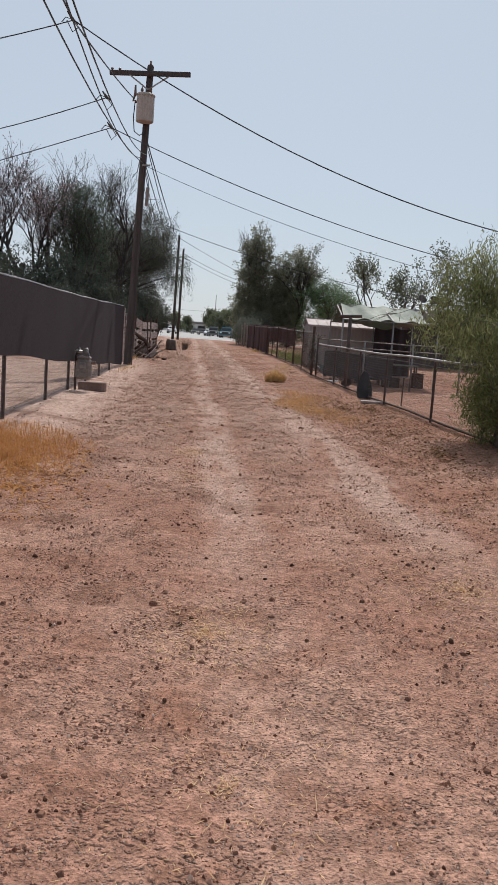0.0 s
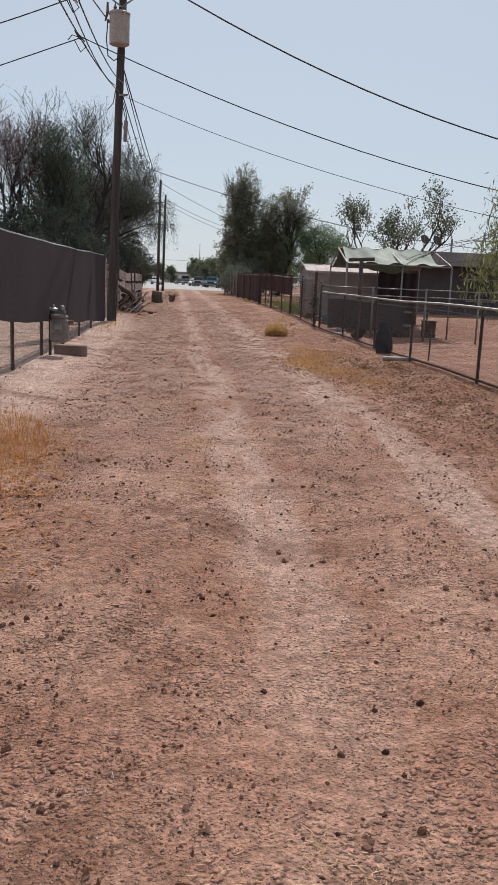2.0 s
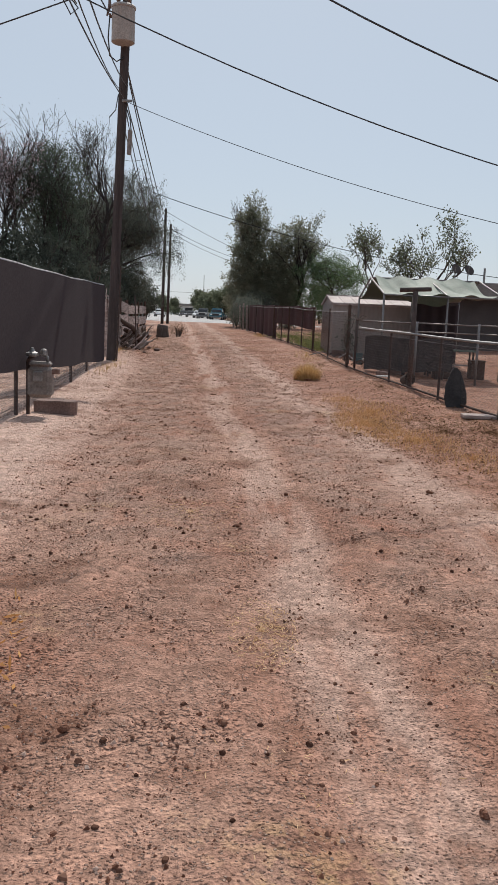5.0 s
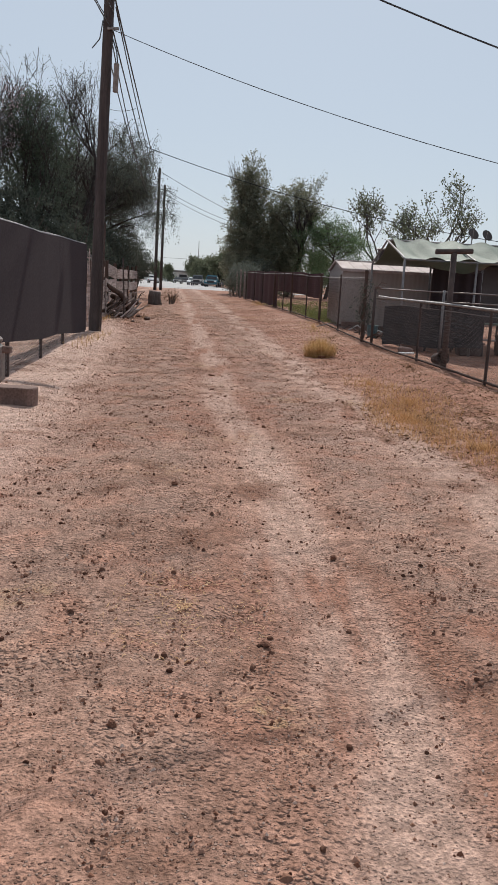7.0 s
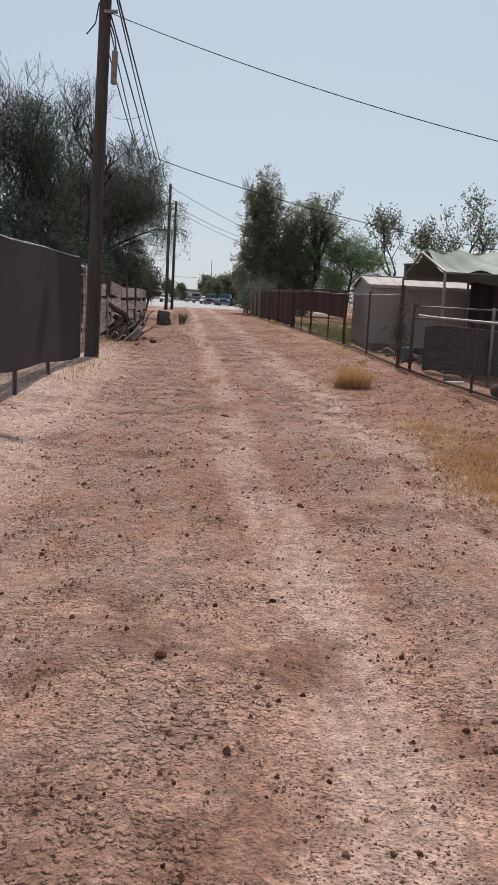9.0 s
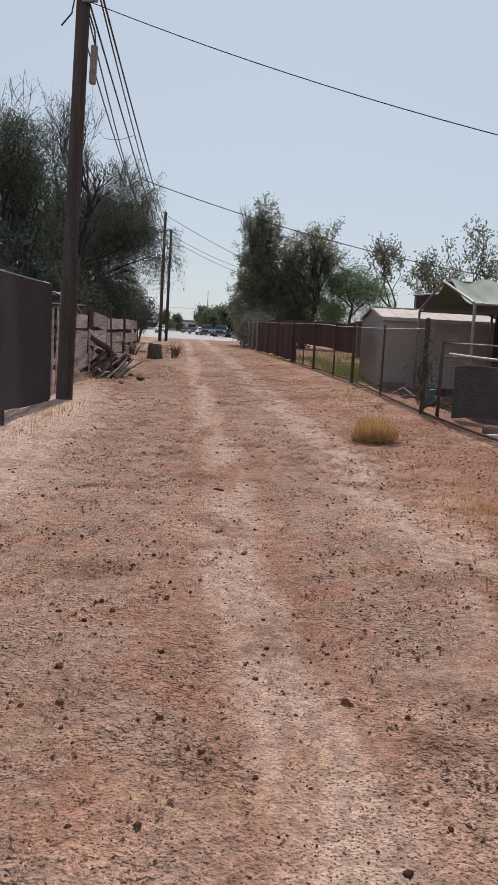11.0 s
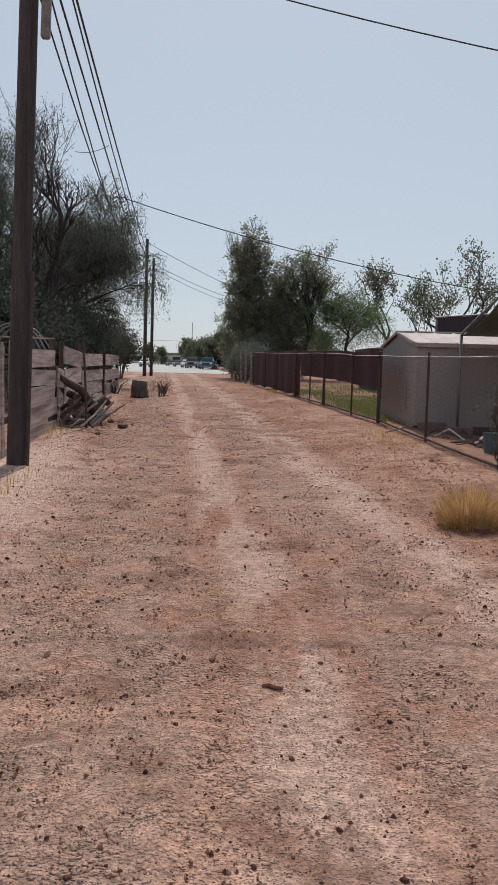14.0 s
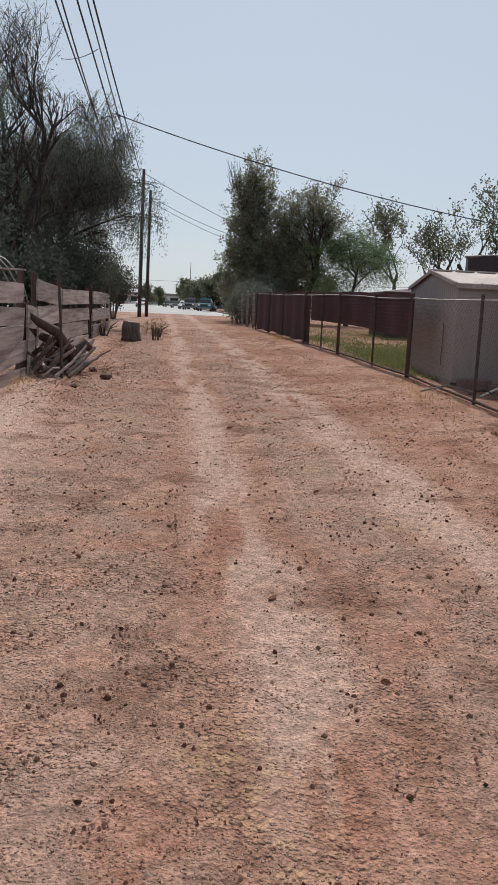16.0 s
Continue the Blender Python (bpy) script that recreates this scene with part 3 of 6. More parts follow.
def wood_fences():
    rnd = random.Random(5)
    pk = thing("picket_fence", (wood_line(31), 31, land(wood_line(31), 31)), "weathered upright wooden pickets of uneven height behind the utility pole", "fence")
    y = 29.35
    while y < 30.9:
        x = -4.72 - 0.03 * (y - 29) + rnd.uniform(-0.03, 0.03)
        top = rnd.uniform(1.55, 1.95)
        z = land(x, y)
        slat((x, y, z - 0.03), (x + rnd.uniform(-0.04, 0.04), y + rnd.uniform(-0.04, 0.04), z + top), 0.11, 0.022, pk, seed=int(y * 100))
        y += rnd.uniform(0.14, 0.24)
    for h in (0.5, 1.35):
        slat((-4.76, 29.3, h + 0.1), (-4.84, 30.95, h + 0.12), 0.09, 0.035, pk, "dark_wood", 7)
    # board sections: from, to, height of the top, boards, drop of the far end
    runs = ((31.2, 34.55, 1.60, 5, -0.03), (34.7, 35.6, 1.26, 3, -0.10), (35.7, 38.9, 1.62, 4, -0.08), (39.0, 44.6, 1.46, 4, -0.10), (45.6, 52.2, 1.48, 3, -0.05))
    for k, (a, b, top, rows, drop) in enumerate(runs):
        xa, xb = wood_line(a), wood_line(b)
        fe = thing("board_fence", (xa, a, land(xa, a)), "weathered grey horizontal plank fence with gaps and sagging boards", "fence", "board fence sections")
        za, zb = land(xa, a) - 0.06, land(xb, b) - 0.04
        pitch = top / rows
        for i in range(rows):
            w = min(0.36, pitch * rnd.uniform(0.80, 0.95))
            h = top - (i + 0.5) * pitch
            j, q = rnd.uniform(-0.05, 0.03), rnd.uniform(-0.09, 0.05)
            slat((xa + 0.05 + rnd.uniform(0, 0.03), a + rnd.uniform(-0.06, 0.06), za + h + j), (xb + 0.05, b + rnd.uniform(-0.15, 0.1), zb + h + q + drop), w, 0.035, fe, seed=k * 10 + i)
        for yy in ((a + 0.12, b - 0.12) if b - a < 4 else (a + 0.12, (a + b) / 2, b - 0.12)):
            x = wood_line(yy) - 0.02
            z = land(x, yy)
            part("post", Mesh().beam((x, yy, z - 0.1), (x + 0.02, yy + rnd.uniform(-0.04, 0.04), z + top + rnd.uniform(-0.12, 0.08)), 0.09, 0.09, 0.01), "dark_wood", fe)
    x, y = -4.38, 34.6
    solo("steel_stake", Mesh().tube([(x, y, land(x, y) - 0.1), (x - 0.03, y + 0.03, 1.0), (x - 0.08, y + 0.02, land(x, y) + 1.78)], 0.022, 8), "rust", "rusty steel stake leaning beside the plank fence", "stake")


wood_fences()


def right_fence():
    """Low chain-link, then the taller gate post and screen further on."""
    f = thing("chain_link_fence", (right_line(18), 18, land(right_line(18), 18)), "low rusty chain-link fence with galvanised top rail", "fence")
    for y in (4.0, 6.8, 9.6, 12.3, 14.9, 18.4, 21.2, 24.6):
        post(right_line(y), y, 1.02, 0.024, "rust", f)
    rail(right_line, 3.5, 27.7, 1.10, 0.022, "galv", f, 0.015)
    rail(right_line, 9.5, 27.7, 1.00, 0.006, "wire_mesh", f, 0.02)
    part("wire_mesh", chain_link(right_line, 4.0, 27.8, 0.02, 1.08), "wire_mesh", f)
    g = thing("screened_fence", (right_line(40), 40, land(right_line(40), 40)), "chain-link fence with dark red windscreen and wire top strand", "fence")
    ys = (29.0, 32.6, 36.4, 38.9, 42.2, 44.2, 46.6, 50.5, 53.5, 56.6)
    for i, y in enumerate(ys):
        post(right_line(y), y, 1.50 if i else 1.62, 0.042 if i in (0, 2, 4, 6) else 0.024, "dark_wood" if i in (0, 2, 4, 6) else "rust", g)
    rail(right_line, 29.0, 56.6, 1.48, 0.010, "galv", g, 0.035)
    part("wire_mesh", chain_link(right_line, 29.0, 47.0, 0.02, 1.46, 0.07, 0.0014), "rust", g)
    # dark bar added for the dark line along the foot of both fences
    rail(right_line, 9.0, 47.0, 0.03, 0.02, "dark_wood", g, -0.02)
    for a, b in ((36.45, 46.0), (46.1, 56.6)):
        def screen(u, v, a=a, b=b):
            y = a + (b - a) * u
            x = right_line(y) + 0.04 + 0.02 * math.sin(y * 4)
            low = 0.76 + 0.012 * math.sin(y * 0.8) if y < 46.05 else 0.05 + 0.03 * math.sin(y * 2.3)
            return (x, y, land(x, y) + low + (1.545 - low + 0.012 * math.sin(y * 1.1)) * v)
        part("windscreen", Mesh().sheet(screen, 80, 8, -0.004), "red_screen", g, "dark red woven windscreen", True)


right_fence()


def overgrown_fence():
    """The fence goes on past the windscreen, its grey posts half lost in brush."""
    f = thing("wire_fence", (-0.75, 59.5, land(-0.75, 59.5)), "old wire fence on weathered grey posts, overgrown with brush", "fence")
    spots = ((-0.62, 57.9), (-0.86, 60.0), (-1.05, 61.9), (-1.28, 63.9), (-1.50, 66.0))
    rnd = random.Random(31)
    for x, y in spots:
        z = land(x, y)
        part("post", Mesh().beam((x, y, z - 0.1), (x + rnd.uniform(-0.05, 0.05), y, z + rnd.uniform(1.5, 1.75)), 0.10, 0.10, 0.012), "grey_wood", f)
    for h in (0.5, 1.0, 1.45):
        part("wire", Mesh().tube([(x - 0.05, y, land(x, y) + h) for x, y in spots], 0.006, 5), "wire_mesh", f)


overgrown_fence()


# ---- poles and wires ----
def sagging(a, b, sag, n=24):
    a, b = Vector(a), Vector(b)
    return [a.lerp(b, i / n) - Vector((0, 0, 4 * sag * (i / n) * (1 - i / n))) for i in range(n + 1)]


def wire(a, b, sag, r, label="black overhead power line", n=24, kind="power_line"):
    return solo(kind, Mesh().tube(sagging(a, b, sag, n), r, 5), "cable", label, "cable", "overhead lines")


POLE = Vector((-4.37, 29.12, 0))
POLE_TOP = Vector((-4.08, 29.05, 9.95))


def on_pole(z, dx=0.0, dy=0.0):
    return POLE.lerp(POLE_TOP, z / POLE_TOP.z) + Vector((dx, dy, 0))


def utility_pole():
    p = thing("utility_pole", (POLE.x, POLE.y, land(POLE.x, POLE.y)), "tall dark wooden utility pole with crossarm and transformer", "utility pole")
    part("shaft", Mesh().tube([on_pole(-0.2)] + [on_pole(z) for z in (0.05, 1, 3, 5, 7, 9, 9.9)] + [on_pole(9.95)], [0.130, 0.127, 0.125, 0.122, 0.118, 0.114, 0.110, 0.106, 0.08], 18), "pole_wood", p, smooth=True)
    arm = part("crossarm", Mesh().beam((-5.38, 28.86, 9.58), (-2.74, 28.86, 9.68), 0.11, 0.15, 0.012), "pole_wood", p)
    for x in (-4.75, -3.45):
        part("brace", Mesh().beam((x, 28.82, 9.56), (-4.10, 28.84, 9.12), 0.02, 0.045, 0.004), "galv", p)
    for x in (-5.30, -5.05, -2.86):
        part("insulator", Mesh().lathe([(0.02, 0), (0.045, 0.02), (0.05, 0.05), (0.03, 0.07), (0.012, 0.085)], 10, Matrix.Translation((x, 28.86, 9.67))), "ceramic", arm)
    part("top_pin", Mesh().lathe([(0.02, 0), (0.045, 0.04), (0.03, 0.08), (0.04, 0.13), (0.01, 0.16)], 10, Matrix.Translation(on_pole(9.93))), "ceramic", p)
    c = on_pole(8.5, -0.02, -0.34)
    tank = part("transformer", Mesh().lathe([(0.26, -0.44), (0.29, -0.42), (0.29, 0.36), (0.31, 0.37), (0.31, 0.41), (0.27, 0.45), (0.1, 0.48)], 20, Matrix.Translation(c)), "transformer", p, "pale grey-tan transformer can", False)
    for dx, dy in ((-0.13, 0.0), (0.13, 0.0)):
        part("bushing", Mesh().lathe([(0.04, 0), (0.055, 0.04), (0.035, 0.08), (0.055, 0.12), (0.03, 0.17), (0.012, 0.24)], 10, Matrix.Translation(c + Vector((dx, dy, 0.44)))), "ceramic", tank)
    for z in (-0.25, 0.2):
        part("hanger", Mesh().beam(c + Vector((0, 0.2, z)), c + Vector((0.03, 0.4, z)), 0.12, 0.05), "galv", tank)
    for k in range(3):
        part("secondary_bushing", Mesh().tube([c + Vector((-0.29 + 0.02 * k, -0.08 + 0.1 * k, 0.2)), c + Vector((-0.36, -0.10 + 0.1 * k, 0.2))], 0.025, 8), "ceramic", tank)
    part("lead", Mesh().tube([c + Vector((-0.34, 0, 0.2)), c + Vector((-0.38, 0.05, -0.3)), c + Vector((-0.34, 0.1, -0.72)), c + Vector((-0.18, 0.2, -0.82)), c + Vector((0.0, 0.24, -0.70))], 0.018, 6), "cable", p, smooth=True)
    part("cutout", Mesh().tube([on_pole(9.25, -0.42, -0.15), on_pole(8.95, -0.40, -0.22), on_pole(8.72, -0.46, -0.22)], [0.03, 0.045, 0.02], 8), "ceramic", p)
    part("cutout_arm", Mesh().beam(on_pole(9.0, -0.40, -0.16), on_pole(9.02, -0.05, -0.08), 0.03, 0.03), "galv", p)
    part("conduit", Mesh().tube([on_pole(0.0, 0.16, -0.06), on_pole(2.6, 0.155, -0.06)], 0.022, 8), "rust", p)
    part("junction_box", Mesh().box((-0.055, -0.05, -0.31), (0.055, 0.05, 0.31), 0.02, Matrix.Translation(on_pole(5.74, 0.24, -0.1)) @ pose(0, 0, 0, 0, 2, 0)), "meter_grey", p, "tall grey splice case")
    part("box_hook", Mesh().tube([on_pole(6.05, 0.26, -0.1), on_pole(6.3, 0.22, -0.05), on_pole(6.6, 0.1, 0)], 0.015, 6), "cable", p)
    part("bracket", Mesh().beam(on_pole(6.75, 0.0, -0.1), on_pole(6.75, 0.26, -0.12), 0.05, 0.06), "galv", p)
    part("guy_hook", Mesh().tube([on_pole(6.9, -0.1, -0.12), on_pole(6.5, -0.14, -0.2), on_pole(6.3, -0.3, -0.2)], 0.014, 6), "cable", p)


utility_pole()


def far_pole(x, y, top, r, label):
    z = land(x, y)
    p = thing("utility_pole", (x, y, z), label, "utility pole")
    part("shaft", Mesh().tube([(x, y, z - 0.2), (x + 0.03, y, top * 0.5), (x + 0.08, y, top)], [r, r * 0.9, r * 0.75], 12), "pole_wood", p, smooth=True)
    part("bracket", Mesh().beam((x - 0.25, y - r, top * 0.80), (x + 0.25, y - r, top * 0.80), 0.05, 0.06), "galv", p)


far_pole(-7.35, 74.9, 9.5, 0.125, "dark wooden utility pole near the street")
far_pole(-7.15, 77.5, 8.6, 0.115, "shorter dark wooden pole beside the street")


# ---- trees ----
def limbs(rnd, base, height, spread, radius, levels=4, forks=3, up=0.55, droop=0.0, start=0.25, bend=0.16, twig=0.009, taper=0.66, leaders=()):
    """A tapered trunk forking into limbs and twigs. Returns the mesh and the twigs' places with their directions."""
    m, tips = Mesh(), []

    def grow(p, d, length, r, level):
        n = 5 if level < 2 else 3
        pts, rad = [p], [r]
        q, e = p.copy(), d.copy()
        for i in range(n):
            e = (e + Vector((rnd.uniform(-1, 1), rnd.uniform(-1, 1), rnd.uniform(-0.6, 0.8))) * bend - Vector((0, 0, droop * level * 0.10))).normalized()
            q = q + e * (length / n)
            pts.append(q.copy())
            rad.append(max(twig, r * (1 - 0.5 * (i + 1) / n)))
            if level >= levels - 1:
                tips.append((q.copy(), e.copy()))
        m.tube(pts, rad, (10, 7, 5, 4, 3, 3)[min(level, 5)], level < 1)
        if level >= levels:
            return
        for k in range(forks + (1 if rnd.random() < 0.5 else 0)):
            s = rnd.uniform(0.45 if level else start * 2, 1.0)
            i = min(n, max(1, round(s * n)))
            a = rnd.uniform(0, 2 * math.pi)
            out = Vector((math.cos(a), math.sin(a), 0)) * spread
            nd = (e * 0.6 + out + Vector((0, 0, up * rnd.uniform(0.3, 1.2)))).normalized()
            grow(pts[i].copy(), nd, length * rnd.uniform(0.55, 0.8), rad[i] * taper, level + 1)

    if not leaders:
        grow(Vector(base) - Vector((0, 0, 0.15)), Vector((rnd.uniform(-0.1, 0.1), rnd.uniform(-0.1, 0.1), 1)), height * 0.42, radius, 0)
    for path in leaders:
        # a main stem along given offsets from the base, with limbs growing from its upper part
        pts = [Vector(base) + Vector(o) for o in path]
        n = len(pts) - 1
        rad = [radius * (1 - 0.80 * i / n) for i in range(n + 1)]
        m.tube(pts, rad, 10)
        for i in range(max(1, n // 3), n + 1):
            d = (pts[i] - pts[i - 1]).normalized()
            for _ in range(forks):
                a = rnd.uniform(0, 2 * math.pi)
                nd = (d * 0.6 + Vector((math.cos(a), math.sin(a), 0)) * spread + Vector((0, 0, up * rnd.uniform(0.2, 1.1)))).normalized()
                grow(pts[i].copy(), nd, height * rnd.uniform(0.12, 0.24), rad[i] * 0.7, 2)
    return m, tips


def leaves(nr, centres, spread, per, length, width, hang=0.0):
    """Many small pointed leaves about the given places."""
    c = np.repeat(np.array(centres, float), per, axis=0)
    c = c + nr.normal(0, 1, c.shape) * np.array(spread)
    n = len(c)
    a = nr.normal(0, 1, (n, 3))
    a[:, 2] -= hang * 3
    a /= np.linalg.norm(a, axis=1)[:, None]
    s = np.cross(a, nr.normal(0, 1, (n, 3)))
    s /= np.linalg.norm(s, axis=1)[:, None] + 1e-6
    k = nr.uniform(0.6, 1.3, (n, 1))
    a, s = a * length * k / 2, s * width * k / 2
    v = np.stack([c - a, c + s - a * 0.1, c + a, c - s - a * 0.1], axis=1).reshape(-1, 3)
    m = Mesh()
    m.v = v.tolist()
    m.f = [(i, i + 1, i + 2, i + 3) for i in range(0, 4 * n, 4)]
    return m


def tree(x, y, height, label, leaf="leaf_green", seed=0, spread=0.8, radius=0.16, levels=4, forks=3, per=14, leaf_size=(0.16, 0.06), puff=0.35, bark="bark", droop=0.0, hang=0.0, up=0.55, name="tree", fill=None, z=None, start=0.25, within=None, dense=1, twig=0.009, inside=False, bend=0.16, taper=0.66, leaders=()):
    rnd, nr = random.Random(seed), np.random.RandomState(seed)
    z = land(x, y) if z is None else z
    t = thing(name, (x, y, z), label, "tree")
    m, tips = limbs(rnd, (x, y, z), height, spread, radius, levels, forks, up, droop, start, bend, twig, taper, leaders)
    top = max(p.z for p, _ in tips)
    k = height / (top - z)
    m.v = [(x + (a - x) * k, y + (b - y) * k, z + (c - z) * k) for a, b, c in m.v]
    tips = [Vector((x + (p.x - x) * k, y + (p.y - y) * k, z + (p.z - z) * k)) for p, _ in tips]
    if within:
        tips = [p for p in tips if p.x > within[0] and p.y < within[1]]
    if inside:
        tips = [p for p in tips if any(((p.x - x - c[0]) / r[0]) ** 2 + ((p.y - y - c[1]) / r[1]) ** 2 + ((p.z - z - c[2]) / r[2]) ** 2 < 1.25 for c, r, _ in fill)]
    part("trunk", m, bark, t, smooth=True)
    if per:
        if hang:
            strands, extra = Mesh(), []
            for p in tips:
                for j in range(1):
                    end = p + Vector((rnd.uniform(-0.25, 0.25), rnd.uniform(-0.25, 0.25), -rnd.uniform(0.3, hang)))
                    mid = p.lerp(end, 0.45) + (end - p).cross(Vector((0, 1, 0))) * rnd.uniform(-0.12, 0.12)
                    strands.tube([p, mid, end], [0.0045, 0.003, 0.0015], 3, False)
                    extra += [p.lerp(mid, 0.5), mid, mid.lerp(end, 0.5), end]
            part("strand", strands, bark, t, "thin hanging twigs")
            tips = tips + extra
        for (cx, cy, cz), (rx, ry, rz), count in fill or ():
            for _ in range(count):
                a = Vector((rnd.gauss(0, 1), rnd.gauss(0, 1), rnd.gauss(0, 1))).normalized() * rnd.random() ** 0.45
                tips += [Vector((x + cx + a.x * rx, y + cy + a.y * ry, max(z + 0.2, z + cz + a.z * rz)))] * dense
        part("crown", leaves(nr, [tuple(p) for p in tips], (puff, puff, puff), per, leaf_size[0], leaf_size[1], 0.6 if hang else 0.1), leaf, t)
    return t


def shrub(x, y, r, h, label, leaf, seed, count, leaf_size=(0.14, 0.05), per=14, z=None):
    """A low bushy mass on several thin stems."""
    rnd, nr = random.Random(seed), np.random.RandomState(seed)
    z = land(x, y) if z is None else z
    t = thing("shrub", (x, y, z), label, "shrub")
    pts = []
    for _ in range(7):
        a, k = rnd.uniform(0, 6.28), rnd.uniform(0.3, 0.9)
        tip = Vector((x + math.cos(a) * r * k, y + math.sin(a) * r * k, z + h * rnd.uniform(0.6, 0.95)))
        mid = Vector((x, y, z)).lerp(tip, 0.5) + Vector((0, 0, h * 0.12))
        part("stem", Mesh().tube([(x + math.cos(a) * 0.1, y + math.sin(a) * 0.1, z - 0.05), mid, tip], [0.02 + r * 0.02, 0.015 + r * 0.012, 0.008], 5), "bark", t)
    lobes = [(rnd.uniform(-0.6, 0.6) * r, rnd.uniform(-0.6, 0.6) * r, rnd.uniform(0.3, 0.75) * h, rnd.uniform(0.45, 0.75)) for _ in range(7)]
    for _ in range(count):
        lx, ly, lz, lr = rnd.choice(lobes)
        a = Vector((rnd.gauss(0, 1), rnd.gauss(0, 1), rnd.gauss(0, 1))).normalized() * rnd.random() ** 0.4
        pts.append((x + lx + a.x * r * lr, y + ly + a.y * r * lr, max(z + 0.06, z + lz + a.z * h * 0.5 * lr)))
    part("foliage", leaves(nr, pts, (0.12, 0.12, 0.12), per, leaf_size[0], leaf_size[1], 0.1), leaf, t)


def all_trees():
    # behind the privacy fence and the plank fence
    tree(-13.4, 44.5, 10.4, "thin mauve-grey tree with fine dry twigs", "leaf_mauve", 11, 0.5, 0.27, 5, 4, 2, (0.09, 0.035), 0.12, "backlit_bark", bend=0.32, twig=0.010, taper=0.75)
    tree(-8.8, 47.5, 10.3, "tall half-bare tree with wavy dark limbs", "leaf_grey", 14, 0.6, 0.25, 4, 3, 2, (0.10, 0.022), 0.15, "backlit_bark", bend=0.36, twig=0.012, up=0.7, taper=0.72,
         leaders=(((0, 0, -0.2), (0.1, 0, 2.2), (0.45, 0, 3.8), (1.1, 0, 4.9), (1.6, 0.1, 6.2), (1.8, 0.1, 7.2), (1.8, 0.1, 8.4), (1.2, 0.1, 9.1), (0.5, 0.2, 9.8)),
                  ((0, 0, -0.2), (0.0, 0.1, 2.2), (-0.2, 0.2, 4.2), (-0.1, 0.4, 6.2), (0.1, 0.4, 7.8), (-0.1, 0.5, 9.6)),
                  ((-0.1, 0, -0.2), (-0.5, -0.1, 2.4), (-1.3, -0.2, 4.4), (-1.8, -0.1, 6.4), (-2.3, 0, 8.0), (-2.2, 0, 9.6))))
    tree(-11.4, 49.0, 10.6, "bare grey tree with wavy dark limbs", "leaf_grey", 19, 0.6, 0.25, 4, 3, 1, (0.09, 0.022), 0.12, "backlit_bark", bend=0.36, twig=0.012, up=0.7, taper=0.72,
         leaders=(((0, 0, -0.2), (0.2, 0, 2.4), (0.9, 0, 4.6), (1.0, 0, 6.6), (1.5, 0, 8.4), (1.4, 0, 10.0)),
                  ((0, 0, -0.2), (-0.4, 0, 2.6), (-0.6, 0, 5.0), (-1.2, 0, 7.0), (-1.1, 0, 8.6), (-1.5, 0, 10.2))))
    tree(-9.1, 43.5, 8.1, "dense dark green bushy tree", "leaf_deep", 13, 0.5, 0.18, 4, 3, 10, (0.10, 0.034), 0.16, "backlit_bark", fill=(((-0.1, 0, 6.0), (1.75, 1.7, 2.0), 430), ((0.2, 0, 4.2), (1.5, 1.5, 1.5), 160)), dense=4, inside=True)
    tree(-9.9, 51.5, 10.2, "tall grey tree with bare crown and leafy lower limbs", "leaf_grey", 18, 0.7, 0.26, 5, 3, 4, (0.11, 0.024), 0.16, "backlit_bark", bend=0.32, twig=0.008, taper=0.74, fill=(((0.3, 0, 4.6), (2.2, 1.8, 2.4), 260),), dense=3)
    tree(-9.3, 53.5, 8.8, "weeping grey-green tree with hanging foliage", "leaf_grey", 15, 0.7, 0.22, 4, 4, 9, (0.11, 0.023), 0.10, "backlit_bark", 0.5, 1.5, fill=(((0, 0, 4.0), (2.0, 2.0, 2.9), 420), ((0.9, 0, 2.8), (1.6, 1.8, 2.4), 320)), dense=3)
    tree(-9.1, 59.0, 9.6, "weeping grey-green tree overhanging the alley", "leaf_grey", 16, 0.6, 0.24, 4, 4, 9, (0.11, 0.023), 0.10, "backlit_bark", 0.5, 1.8, fill=(((0.3, 0, 4.6), (2.0, 2.2, 3.3), 460), ((0.9, 0, 3.0), (1.7, 1.8, 2.6), 340)), dense=3)
    for k, (x, y, r, h) in enumerate(((-8.2, 37.5, 1.7, 3.0), (-10.8, 38.5, 2.2, 3.4), (-7.6, 41.5, 1.6, 3.6), (-10.0, 44.0, 2.2, 3.6), (-7.9, 46.5, 1.7, 3.8), (-8.0, 50.5, 1.8, 3.6), (-8.4, 55.5, 1.6, 3.4), (-8.8, 61.0, 1.5, 3.0), (-7.9, 57.5, 1.3, 3.4), (-8.2, 63.5, 1.3, 3.6), (-8.0, 67.5, 1.3, 3.0), (-13.5, 46.0, 2.6, 4.2), (-9.3, 40.0, 1.9, 4.3), (-12.2, 38.5, 2.2, 4.6), (-14.5, 40.0, 2.2, 4.4), (-13.0, 41.5, 2.3, 5.0), (-10.6, 41.0, 1.9, 4.9))):
        shrub(x, y, r, h, "dark overgrown shrub under the trees", "leaf_dark", 60 + k, 400, (0.15, 0.055), 16)
